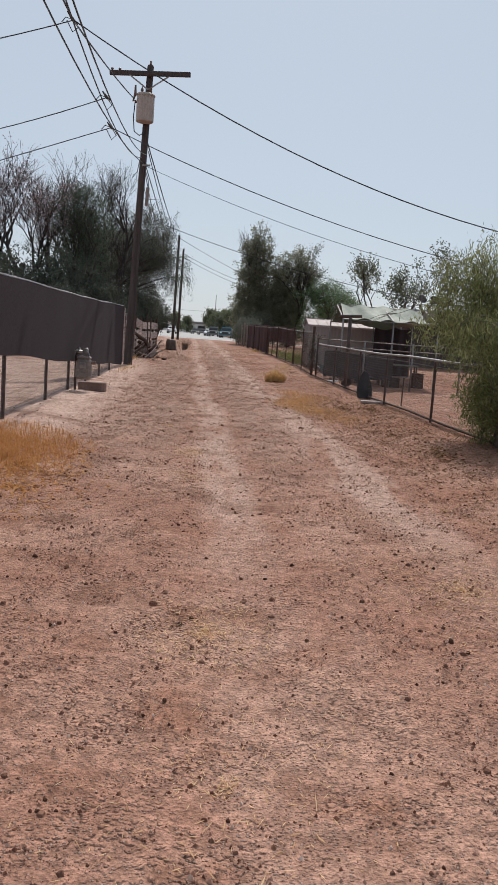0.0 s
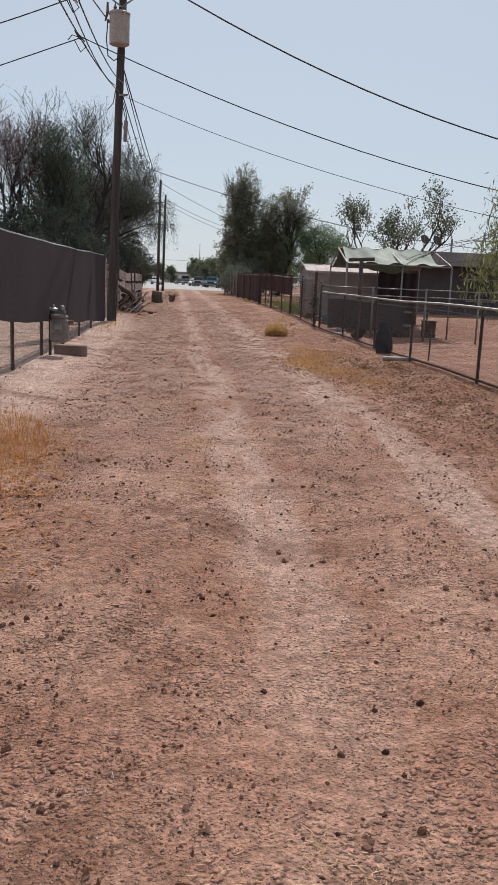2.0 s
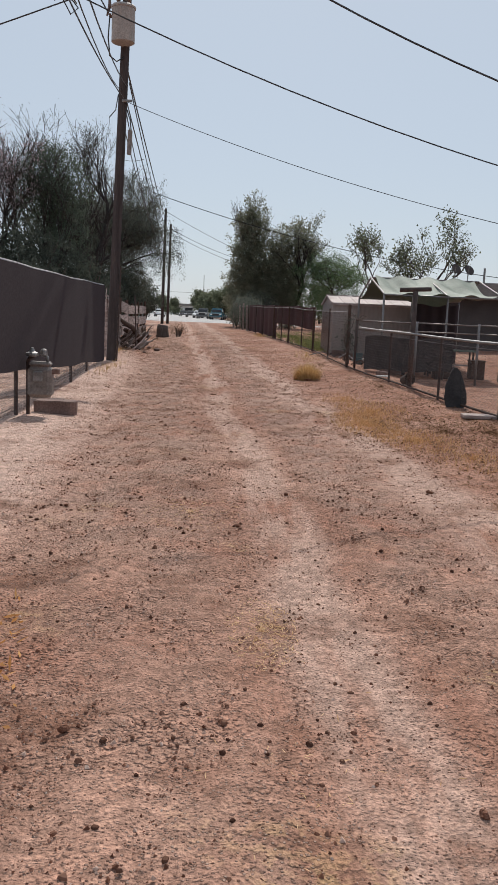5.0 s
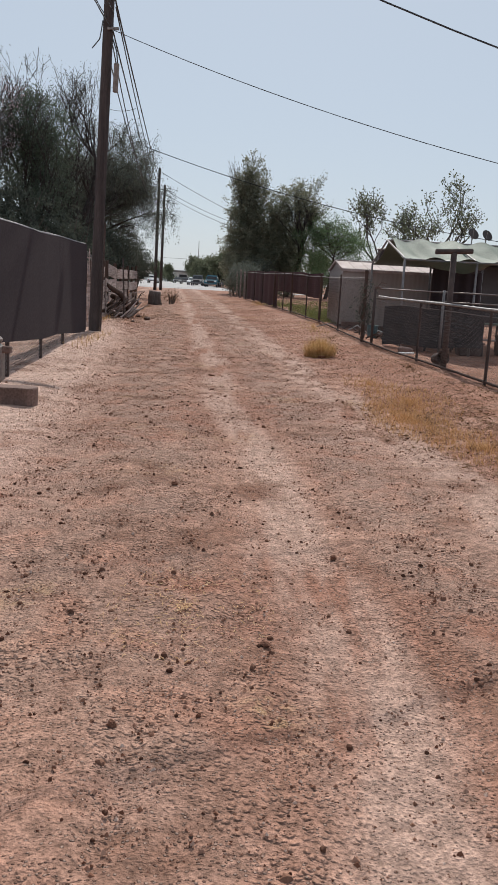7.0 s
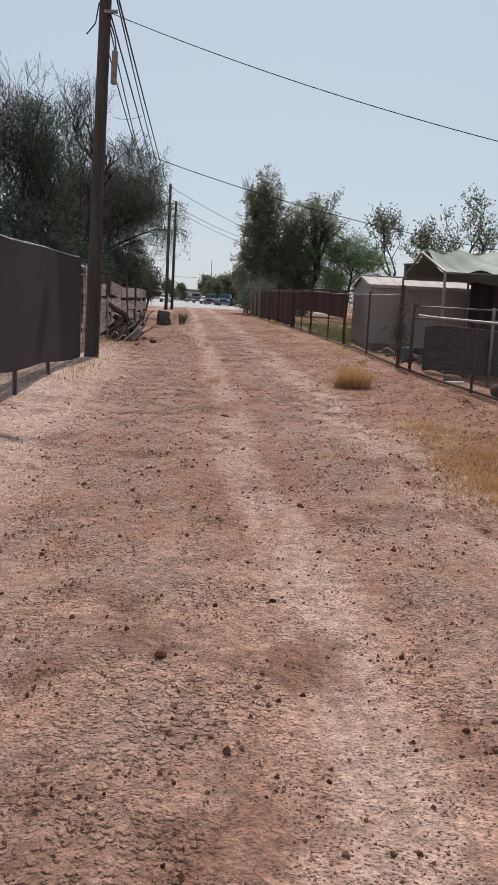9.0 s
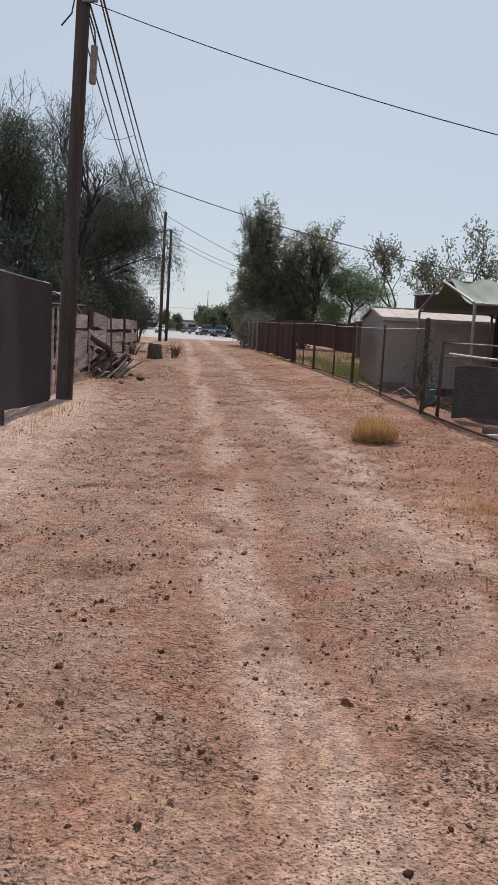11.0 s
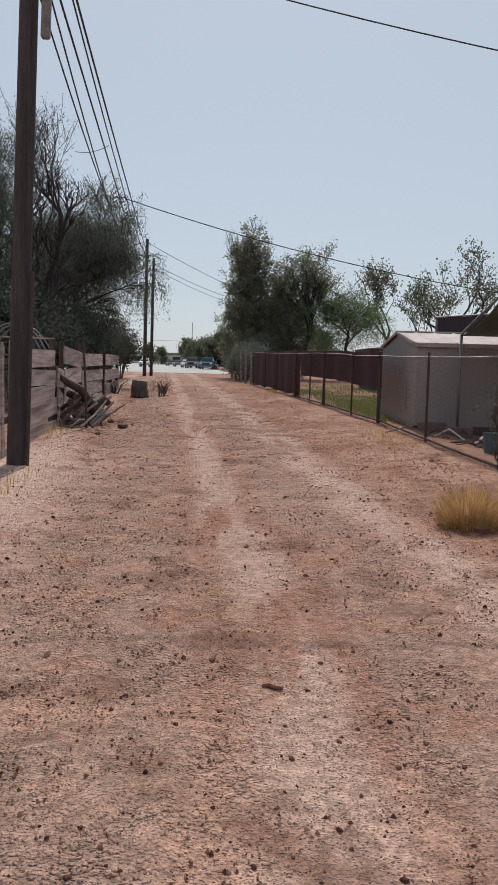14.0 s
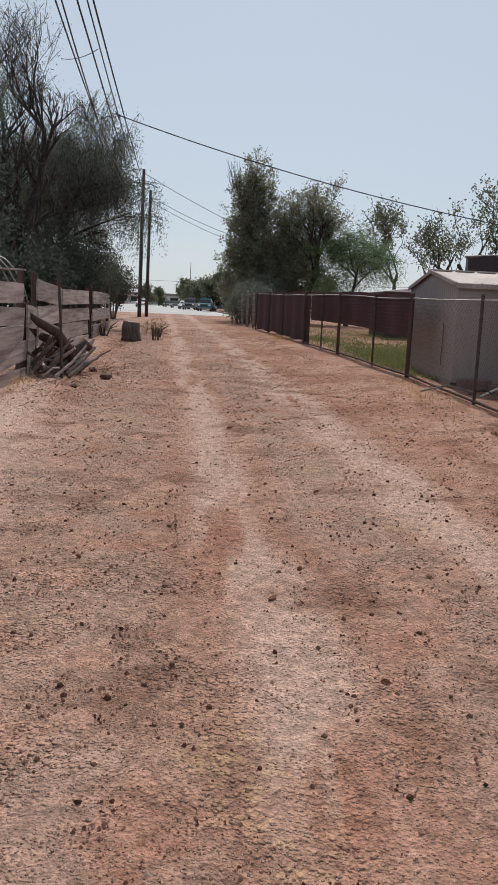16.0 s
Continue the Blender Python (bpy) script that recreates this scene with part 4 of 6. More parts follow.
    # right-hand yards
    tree(-0.5, 76.0, 11.0, "tall dense grey-green tree beside the alley", "leaf_pale", 21, 0.26, 0.24, 4, 4, 5, (0.15, 0.075), 0.15, "backlit_bark", fill=(((0.2, 0, 2.3), (2.2, 1.9, 2.4), 420), ((-0.1, 0, 5.0), (1.6, 1.5, 2.0), 300), ((1.5, 0, 4.6), (1.6, 1.4, 2.4), 230), ((2.5, 0, 3.6), (1.7, 1.4, 3.0), 300), ((2.2, 0, 6.5), (1.5, 1.0, 1.9), 84), ((-1.2, 0, 4.4), (1.1, 1.0, 2.0), 48), ((0.1, 0, 7.4), (1.4, 1.1, 2.0), 92), ((0.2, 0, 9.4), (0.8, 0.6, 1.3), 22), ((-1.0, 0, 7.0), (0.8, 0.7, 1.4), 22), ((1.1, 0, 8.2), (0.7, 0.6, 1.4), 18)), dense=8, inside=True)
    tree(2.8, 77.0, 9.4, "leafy grey-green tree with ragged crown", "leaf_pale", 27, 0.42, 0.24, 4, 4, 5, (0.15, 0.075), 0.15, "backlit_bark", taper=0.72, fill=(((-0.4, 0, 2.3), (2.6, 1.9, 2.4), 420), ((-0.6, 0, 4.8), (2.1, 1.6, 1.9), 170), ((0.5, 0, 6.6), (1.6, 1.2, 1.8), 52), ((0.2, 0, 8.1), (0.8, 0.7, 1.2), 14), ((1.8, 0, 5.4), (1.1, 0.9, 1.6), 34)), dense=7)
    tree(5.7, 75.0, 6.3, "feathery pale green palo verde tree", "leaf_feather", 23, 0.95, 0.14, 4, 4, 6, (0.22, 0.03), 0.18, "backlit_bark", 0.5, start=0.35, fill=(((0.2, 0, 4.2), (2.6, 1.6, 1.5), 360), ((-0.6, 0, 2.4), (2.0, 1.5, 1.7), 300), ((2.0, 0, 3.4), (1.6, 1.2, 1.1), 130)), dense=3)
    tree(13.0, 95.0, 10.8, "open crowned tree with round grey-green leaves", "leaf_green", 24, 0.62, 0.24, 4, 3, 3, (0.22, 0.15), 0.24, "backlit_bark", bend=0.26, twig=0.02, taper=0.72)
    tree(15.8, 95.0, 9.3, "small open crowned leafy tree", "leaf_green", 25, 0.42, 0.20, 4, 3, 4, (0.22, 0.15), 0.24, "backlit_bark", bend=0.26, twig=0.02, taper=0.72)
    tree(18.7, 95.0, 12.2, "tall open crowned leafy tree", "leaf_green", 28, 0.62, 0.26, 4, 3, 4, (0.24, 0.16), 0.28, "backlit_bark", bend=0.26, twig=0.02, taper=0.72)
    tree(5.0, 12.3, 3.3, "olive-green mesquite with fine weeping foliage", "leaf_olive", 31, 0.95, 0.075, 4, 4, 10, (0.085, 0.013), 0.09, "bark", 0.5, 0.7, 0.35, start=0.2, within=(2.15, 13.6), twig=0.0025, fill=(((-0.75, 0.1, 1.5), (1.0, 0.9, 1.15), 640), ((-0.6, 0, 2.5), (1.2, 1.0, 0.7), 330), ((-1.75, 0, 1.75), (0.6, 0.7, 0.6), 60), ((0.3, 0.3, 0.8), (0.7, 0.6, 0.7), 150), ((-1.9, 0, 1.85), (0.9, 0.8, 0.5), 70), ((-1.4, 0, 2.5), (1.0, 0.9, 0.7), 190), ((-1.35, -0.3, 0.8), (0.65, 0.8, 0.8), 420)), dense=2)
    shrub(3.5, 11.7, 0.62, 1.35, "dense low mesquite growth shading the verge", "leaf_olive", 93, 420, (0.08, 0.020), 18)
    shrub(4.4, 12.7, 0.95, 1.7, "drooping mesquite growth at the fence", "leaf_olive", 91, 1000, (0.09, 0.016), 20)
    for k, (x, y, r, h) in enumerate(((-0.1, 58.6, 0.75, 1.7), (-0.45, 61.2, 0.8, 2.1), (-0.75, 64.0, 0.9, 2.0), (-1.0, 66.8, 0.9, 2.2))):
        shrub(x, y, r, h, "grey-green brush growing through the old wire fence", "leaf_grey", 95 + k, 260, (0.13, 0.045), 14)
    shrub(0.3, 71.0, 1.5, 2.6, "dark green shrub at the foot of the tall tree", "leaf_dark", 92, 300, (0.2, 0.08), 10)


all_trees()


# ---- right-hand yard ----
def shed():
    x0, x1, y0, y1 = 2.16, 5.0, 35.25, 39.1
    g = land(3.6, 36.5)
    s = thing("garden_shed", (3.6, 37.3, g), "pale grey-tan metal garden shed with ribbed walls", "shed")
    e, r = 2.0, 2.27

    def ribs(a, b, name):
        a, b = Vector(a), Vector(b)
        n = int((b - a).length / 0.14)
        side = Vector((0, 0, 1)).cross(b - a).normalized()

        def fn(u, v):
            i = round(u * n * 4)
            off = 0.004 if i % 4 in (1, 2) else 0.0
            p = a.lerp(b, u) + side * off
            return (p.x, p.y, g - 0.03 + (e - g + 0.03) * v)
        part(name, Mesh().sheet(fn, n * 4, 1), "shed_wall", s)
    ribs((x0, y0, 0), (x1, y0, 0), "front_wall")
    ribs((x1, y0, 0), (x1, y1, 0), "side_wall")
    ribs((x1, y1, 0), (x0, y1, 0), "back_wall")
    ribs((x0, y1, 0), (x0, y0, 0), "side_wall")
    ym = (y0 + y1) / 2
    for x in (x0, x1):
        gb = Mesh()
        gb.add([(x, y0, e), (x, y1, e), (x, ym, r), (x + 0.02, y0, e), (x + 0.02, y1, e), (x + 0.02, ym, r)], [(0, 1, 2), (5, 4, 3), (0, 3, 4, 1), (1, 4, 5, 2), (2, 5, 3, 0)])
        part("gable", gb, "shed_wall", s)
    for ya in (y0 - 0.06, y1 + 0.06):
        n = 7
        for i in range(n):
            a = x0 - 0.06 + (x1 - x0 + 0.12) * i / n
            b = x0 - 0.06 + (x1 - x0 + 0.12) * (i + 1) / n
            pan = Mesh()
            pan.sheet(lambda u, v: (a + (b - a) * u, ya + (ym - ya) * v, e + 0.01 + (r - e + 0.02) * v + (0.022 if u in (0.0, 1.0) else 0.0)), 8, 1, 0.006 if ya < ym else -0.006)
            part("roof_panel", pan, "shed_roof", s)
    part("ridge_cap", Mesh().beam((x0 - 0.07, ym, r + 0.05), (x1 + 0.07, ym, r + 0.05), 0.14, 0.03), "shed_roof", s)
    part("eave_trim", Mesh().beam((x0 - 0.06, y0 - 0.05, e - 0.02), (x1 + 0.06, y0 - 0.05, e - 0.02), 0.03, 0.09), "shed_roof", s)
    for ya in (y0, y1):
        part("rake_trim", Mesh().beam((x0 - 0.05, ya, e + 0.0), (x0 - 0.05, ym, r + 0.02), 0.03, 0.07), "shed_roof", s)
    part("stain", Mesh().sheet(lambda u, v: (x0 - 0.016, y0 + 0.75 + 0.05 * u + 0.02 * math.sin(v * 7), g + 0.35 + 0.75 * v), 3, 8), "rust", s, "dark rust streak")
    part("base_skirt", Mesh().box((x0 - 0.03, y0 - 0.03, g - 0.12), (x1 + 0.03, y0 - 0.012, g + 0.10)), "rust", s)


shed()


def canopy():
    x0, x1, y0, y1 = 3.0, 6.35, 30.0, 35.05
    g = land(4.6, 31)
    c = thing("carport_canopy", (4.6, 32.7, g), "steel tube carport frame with sagging torn green cover", "canopy")
    e, r, ym = 2.20, 2.78, 32.7
    for x in (x0, (x0 + x1) / 2 + 0.1, x1):
        for y in (y0, y1):
            part("leg", Mesh().tube([(x, y, land(x, y) - 0.05), (x, y, e)], 0.03, 8), "steel", c, smooth=True)
            part("rafter", Mesh().tube([(x, y, e), (x, y + (ym - y) * 0.08, e + 0.06), (x, ym, r)], 0.026, 8), "steel", c, smooth=True)
    for y, z in ((y0, e), (y1, e), (ym, r)):
        part("purlin", Mesh().tube([(x0, y, z), (x1, y, z)], 0.026, 8), "steel", c, smooth=True)

    def front(u, v):
        x = x0 + 0.12 + (x1 - x0 - 0.3) * u
        sag = 0.24 * math.sin(math.pi * v) * (0.6 + 0.4 * math.sin(u * 9)) + 0.05 * math.sin(u * 23 + v * 5)
        return (x, y0 - 0.03 + (ym - y0) * v, e + 0.03 + (r - e) * v - sag)
    part("cover", Mesh().sheet(front, 40, 16, 0.004), "pale_canopy", c, "pale green torn cover", True)

    def flap(u, v):
        x = x0 + 0.5 + 1.7 * u
        return (x, y0 - 0.05 + 0.3 * v, e - 0.02 - 0.24 * v * math.sin(math.pi * u) - 0.03 * math.sin(u * 12))
    part("flap", Mesh().sheet(flap, 20, 5, 0.004), "canopy", c, "hanging green flap", True)

    def back(u, v):
        x = x0 + 0.05 + (x1 - x0 - 0.1) * u
        return (x, ym + (y1 - ym) * v, r - (r - e) * v - 0.14 * math.sin(math.pi * v) * (0.7 + 0.3 * math.sin(u * 7)))
    part("cover", Mesh().sheet(back, 30, 10, 0.004), "canopy", c, "faded green cover", True)

    def drape(u, v):
        x = x0 + 1.78 + (x1 - x0 - 1.85) * u
        return (x, y1 - 0.3 + 0.05 * math.sin(u * 25), e - 0.05 - 1.95 * v + 0.1 * math.sin(u * 6))
    part("curtain", Mesh().sheet(drape, 50, 6, 0.004), "tarp", c, "dark cloth hung at the back", True)


canopy()


def t_post():
    x, y = 2.52, 23.3
    g = land(x, y)
    t = thing("clothesline_post", (x, y, g), "dark T-shaped steel clothesline post standing in the fence line", "post")
    part("upright", Mesh().tube([(x, y, g - 0.1), (x, y, 2.10)], 0.05, 12), "rust", t, smooth=True)
    part("crossbar", Mesh().tube([(x - 0.31, y - 0.02, 2.10), (x + 0.31, y + 0.02, 2.14)], 0.045, 12), "rust", t, smooth=True)


t_post()


def house():
    x0, y0, x1, y1 = 7.7, 44.0, 26.0, 52.0
    g = land(12, 44) - 0.05
    h = thing("house", ((x0 + x1) / 2, y0, g), "long low dark brown house with grey fascia and flat roof", "house")
    part("wall", Mesh().box((x0, y0, g), (x1, y1, 2.62), 0.02), "house_wall", h)
    part("roof", Mesh().box((x0 - 0.3, y0 - 0.8, 2.64), (x1 + 0.5, y1 + 0.5, 3.28), 0.03), "fascia", h)
    for x in (10.6, 15.4, 20.2):
        w = part("window", Mesh().box((x, y0 - 0.03, 1.05), (x + 1.3, y0 + 0.05, 2.05)), "black", h)
        for a, b in (((x - 0.06, 1.0), (x + 1.36, 1.06)), ((x - 0.06, 2.04), (x + 1.36, 2.10)), ((x - 0.06, 1.06), (x, 2.04)), ((x + 1.3, 1.06), (x + 1.36, 2.04))):
            part("frame", Mesh().box((a[0], y0 - 0.06, a[1]), (b[0], y0 - 0.0, b[1])), "fascia", w)
    part("vent_pipe", Mesh().tube([(9.9, 45, 3.2), (9.9, 45, 4.0)], 0.05, 8), "galv", h)
    yp = y0 - 0.6
    part("porch_beam", Mesh().tube([(4.45, yp, 3.02), (7.4, yp, 3.26)], 0.035, 8), "steel", h, "thin steel porch frame")
    part("porch_beam", Mesh().tube([(4.45, yp, 3.02), (4.9, y0 + 0.6, 3.1), (7.6, y0 + 0.6, 3.2)], 0.03, 8), "steel", h)
    for x in (4.5, 6.0, 7.3):
        part("porch_post", Mesh().tube([(x, yp, land(x, yp) - 0.05), (x, yp, 3.02 + 0.08 * (x - 4.45))], 0.035, 8), "steel", h)

    def cloth(u, v):
        x = 4.48 + 1.75 * u + 0.10 * v
        return (x, yp - 0.04 + 0.03 * math.sin(u * 15 + v * 2), 3.02 + 0.08 * (x - 4.45) - 0.80 * v - 0.06 * v * math.sin(math.pi * u * 2))
    part("shade_cloth", Mesh().sheet(cloth, 40, 6, 0.004), "tarp", h, "dark shade cloth hung from the porch frame", True)
    for x, y in ((8.3, 43.9), (9.0, 44.4)):
        d = tagged(thing("satellite_dish", (x, y, 3.28), "small dark satellite dish on the house roof", "satellite dish", "satellite dishes"))
        part("mast", Mesh().tube([(x, y, 3.27), (x, y, 3.75)], 0.025, 8), "galv", d)
        part("dish", Mesh().lathe([(0.02, 0.0), (0.14, 0.02), (0.235, 0.06), (0.245, 0.07), (0.14, 0.03), (0.01, 0.02)], 18, Matrix.Translation((x, y - 0.05, 3.82)) @ pose(0, 0, 0, 62, 0, 25)), "house_wall", d, smooth=True)
        part("arm", Mesh().tube([(x, y - 0.08, 3.62), (x - 0.1, y - 0.5, 3.95)], 0.012, 6), "galv", d)


house()


# ---- overhead lines ----
def all_wires():
    wire((-3.71, 16.09, 6.85), (10.3, 18.68, 3.73), 1.15, 0.012, "thick black service drop crossing the alley")
    wire((-3.14, 17.39, 5.30), (13.2, 19.28, 2.96), 1.0, 0.009, "black service drop crossing the alley")
    wire((-4.16, 29.0, 6.77), (9.37, 24.17, 2.82), 0.46, 0.008, "thin grey cable crossing the alley")
    wire((-5.32, 47.8, 7.03), (14.2, 46.9, 3.53), 0.66, 0.016, "black service drop over the red fence")
    wire((-7.3, 74.8, 9.3), (5.1, 79.8, 4.65), 0.44, 0.016, "black service drop from the far pole")
    wire((-7.05, 77.4, 8.2), (4.9, 84.9, 5.67), 0.81, 0.016, "black service drop from the far pole")
    wire((-7.05, 77.4, 7.9), (4.9, 84.9, 5.2), 0.81, 0.014, "black service drop from the far pole")
    wire((-4.13, 29.0, 6.81), (-1.35, -15.65, 8.22), 1.93, 0.013, "black line running along the alley")
    wire((-4.21, 29.0, 7.0), (0.04, -14.7, 7.68), 2.41, 0.010, "black line running along the alley")
    wire((-4.05, 29.0, 7.09), (-0.07, -15.3, 7.35), 2.17, 0.012, "black line running along the alley")
    wire((-4.54, 28.75, 8.80), (-3.71, 16.09, 6.85), 0.06, 0.017, "thick twisted black cable at the transformer")
    wire((-3.71, 16.09, 6.85), (-1.4, -15.8, 8.3), 0.9, 0.017, "thick twisted black cable along the alley")
    wire((-4.07, 29.0, 7.55), (-7.3, 74.8, 8.7), 0.14, 0.022, "thick black line between the poles")
    wire((-4.05, 29.0, 6.70), (-7.3, 74.8, 6.6), 0.05, 0.018, "black line between the poles")
    wire((-4.08, 29.0, 6.53), (-7.3, 74.8, 7.5), 1.45, 0.014, "thin black line between the poles")
    wire((-4.16, 29.0, 6.28), (-7.3, 74.8, 8.4), 1.38, 0.014, "thin black line between the poles")
    wire((-4.0, 29.0, 7.2), (-7.3, 74.8, 8.2), 0.45, 0.016, "black line between the poles")
    wire((-3.33, 18.2, 5.48), (-12.95, 19.6, 2.6), 0.05, 0.010, "black service drop to the yard behind the fence")
    wire((-3.22, 17.1, 5.80), (-13.9, 17.0, 3.95), 0.6, 0.010, "black service drop to the yard behind the fence")
    wire((-3.46, 15.0, 6.47), (-13.9, 12.2, 4.27), 0.59, 0.010, "black service drop to the yard behind the fence")
    wire((-7.0, 47.6, 8.5), (-5.45, 44.6, 8.0), 0.10, 0.010, "short black tap line in the treetop")
    for x, y, z in ((-3.71, 16.09, 6.85), (-3.25, 17.9, 5.42), (-5.32, 47.8, 7.03), (-3.22, 17.1, 5.80)):
        c = Mesh()
        c.tube([(x - 0.03, y - 0.3, z + 0.03), (x, y, z), (x + 0.02, y + 0.3, z + 0.02)], [0.012, 0.032, 0.012], 7)
        c.tube([(x, y, z), (x + 0.12, y - 0.08, z - 0.16), (x + 0.05, y - 0.2, z - 0.28), (x - 0.05, y - 0.25, z - 0.1)], 0.009, 5)
        c.tube([(x, y, z), (x - 0.14, y + 0.05, z + 0.05), (x - 0.22, y + 0.08, z - 0.03)], 0.009, 5)
        solo("cable_splice", c, "cable", "black taped cable splice with loose tails", "cable splice", "cable splices")


all_wires()
for x, y, top in ((-12.95, 19.6, 2.72), (-13.9, 12.2, 4.4), (-13.9, 17.0, 4.1)):
    solo("service_mast", Mesh().tube([(x, y, land(x, y) - 0.1), (x, y, top)], 0.03, 8), "galv", "galvanised service mast holding the drop wire", "service mast", "service masts")


# ---- things by the left fence ----
def gas_meter():
    x, y = left_line(17.6) + 0.28, 17.6
    g = land(x, y)
    m = thing("gas_meter", (x, y, g), "grey gas meter on steel pipes beside the fence", "gas meter")
    part("riser", Mesh().tube([(x - 0.16, y, g - 0.1), (x - 0.16, y, g + 0.72), (x - 0.13, y, g + 0.77), (x - 0.07, y, g + 0.78)], 0.026, 8), "rust", m, smooth=True)
    part("outlet_pipe", Mesh().tube([(x + 0.10, y, g + 0.70), (x + 0.10, y, g + 0.78), (x + 0.06, y, g + 0.80)], 0.022, 8), "galv", m, smooth=True)
    part("body", Mesh().box((x - 0.15, y - 0.11, g + 0.24), (x + 0.17, y + 0.11, g + 0.66), 0.05), "meter_grey", m)
    part("top_case", Mesh().box((x - 0.13, y - 0.09, g + 0.655), (x + 0.15, y + 0.09, g + 0.72), 0.025), "meter_grey", m)
    part("index_box", Mesh().box((x - 0.06, y - 0.16, g + 0.46), (x + 0.07, y - 0.108, g + 0.60), 0.015), "galv", m)
    part("regulator", Mesh().lathe([(0.03, 0), (0.085, 0.01), (0.09, 0.03), (0.085, 0.05), (0.04, 0.07), (0.02, 0.12)], 14, Matrix.Translation((x - 0.10, y - 0.02, g + 0.78))), "galv", m)
    part("regulator_cap", Mesh().lathe([(0.03, 0), (0.05, 0.02), (0.045, 0.08), (0.02, 0.10)], 12, Matrix.Translation((x + 0.05, y, g + 0.79))), "galv", m)
    part("side_bracket", Mesh().box((x + 0.165, y - 0.06, g + 0.56), (x + 0.26, y + 0.02, g + 0.63), 0.01), "concrete", m)


gas_meter()


def kerb_block():
    x0, y = -3.70, 17.9
    g = land(-3.2, y)
    b = Mesh()
    out = [(0, 0), (0.50, 0), (0.55, 0.03), (0.57, 0.09), (0.57, 0.20), (0.54, 0.25), (0.48, 0.28), (0.03, 0.28), (0, 0.25)]
    n = len(out)
    v = []
    for z, k in ((0, 0), (0.02, -0.01), (0.19, 0.0), (0.205, -0.014)):
        for px, py in out:
            v.append((x0 + 0.35 + (px - 0.35) * (1 + k * 2), y + 0.16 + (py - 0.16) * (1 + k * 3), g - 0.015 + z))
    f = [tuple(range(n))[::-1], tuple(range(3 * n, 4 * n))]
    for j in range(3):
        f += [(j * n + i, j * n + (i + 1) % n, (j + 1) * n + (i + 1) % n, (j + 1) * n + i) for i in range(n)]
    b.add(v, f)
    solo("concrete_block", b, "concrete", "rounded brown concrete block lying in the dirt", "concrete block")


kerb_block()


def debris():
    rnd = random.Random(8)
    p = thing("wood_pile", (-4.55, 35.4, land(-4.55, 35.4)), "heap of split sticks and dark broken branches by the fence", "wood pile")
    for i in range(44):
        a, ln = rnd.uniform(-0.9, 0.5), rnd.uniform(0.5, 1.3)
        x, y = -4.90 + rnd.uniform(-0.15, 0.30), 34.6 + rnd.uniform(0, 1.7)
        z = land(x, y) + 0.03 + 0.4 * rnd.random() * max(0, 1 - abs(y - 35.4))
        tip = (x + ln * 0.42 * math.cos(a), y + ln * math.sin(a), z + rnd.uniform(-0.02, 0.45))
        r = rnd.uniform(0.015, 0.04)
        part("stick", Mesh().tube([(x, y, z), ((x + tip[0]) / 2 + 0.03, (y + tip[1]) / 2, (z + tip[2]) / 2 + 0.04), tip], [r, r * 0.9, r * 0.6], 6), rnd.choice(("bark", "pale_bark", "grey_wood")), p)
    g = land(-4.5, 35.9)
    part("log", Mesh().tube([(-4.85, 35.2, g + 0.62), (-4.6, 35.5, g + 0.5), (-4.35, 35.9, g + 0.28), (-4.28, 36.1, g + 0.1)], [0.07, 0.09, 0.085, 0.05], 10), "dark_wood", p, smooth=True)
    part("log", Mesh().tube([(-4.6, 35.4, g + 0.12), (-4.4, 35.8, g + 0.40), (-4.3, 36.1, g + 0.2)], [0.06, 0.08, 0.05], 10), "dark_wood", p, smooth=True)
    part("log", Mesh().tube([(-5.0, 34.9, g + 1.0), (-4.85, 35.0, g + 0.86), (-4.6, 35.2, g + 0.70), (-4.42, 35.4, g + 0.42), (-4.36, 35.5, g + 0.12)], [0.04, 0.075, 0.09, 0.08, 0.05], 9), "dark_wood", p, smooth=True)
    part("log", Mesh().tube([(-4.55, 35.6, g + 0.02), (-4.36, 35.7, g + 0.34), (-4.24, 35.8, g + 0.50), (-4.1, 35.9, g + 0.38)], [0.05, 0.08, 0.10, 0.06], 9), "dark_wood", p, smooth=True)
    for i in range(14):
        x, y = -4.75 + rnd.uniform(-0.1, 0.5), 34.4 + rnd.uniform(0, 1.6)
        ln, r = rnd.uniform(0.5, 1.0), rnd.uniform(0.02, 0.045)
        z = land(x, y) + r
        part("stick", Mesh().tube([(x, y, z), (x + ln * 0.25, y + ln * 0.3, z + ln * 0.25), (x + ln * 0.45, y + ln * 0.62, z + ln * rnd.uniform(0.2, 0.6))], [r, r * 0.95, r * 0.7], 6), rnd.choice(("bark", "grey_wood", "pale_bark")), p)
    for k, (x, y, r) in enumerate(((-3.75, 35.2, 0.085), (-4.15, 36.3, 0.06), (-4.0, 33.6, 0.05))):
        solo("rock", Mesh().blob((x, y, land(x, y) + r * 0.6), (r * 1.2, r, r * 0.8), 40 + k), "stone", "small dark brown rock on the dirt", "rock", "loose rocks", smooth=False)
    x, y = -4.62, 46.5
    z = land(x, y)
    st = thing("tree_stump", (x, y, z), "thick brown tree stump at the alley edge", "tree stump")
    part("stump", Mesh().tube([(x, y, z - 0.05), (x, y, z + 0.12), (x - 0.02, y, z + 0.35), (x + 0.01, y, z + 0.56)], [0.34, 0.29, 0.275, 0.26], 14), "bark", st, smooth=True)
    part("cut_face", Mesh().lathe([(0.26, 0), (0.25, 0.01), (0.17, 0.015), (0.02, 0.012)], 14, Matrix.Translation((x + 0.01, y, z + 0.562))), "grey_wood", st)
    nr = np.random.RandomState(3)
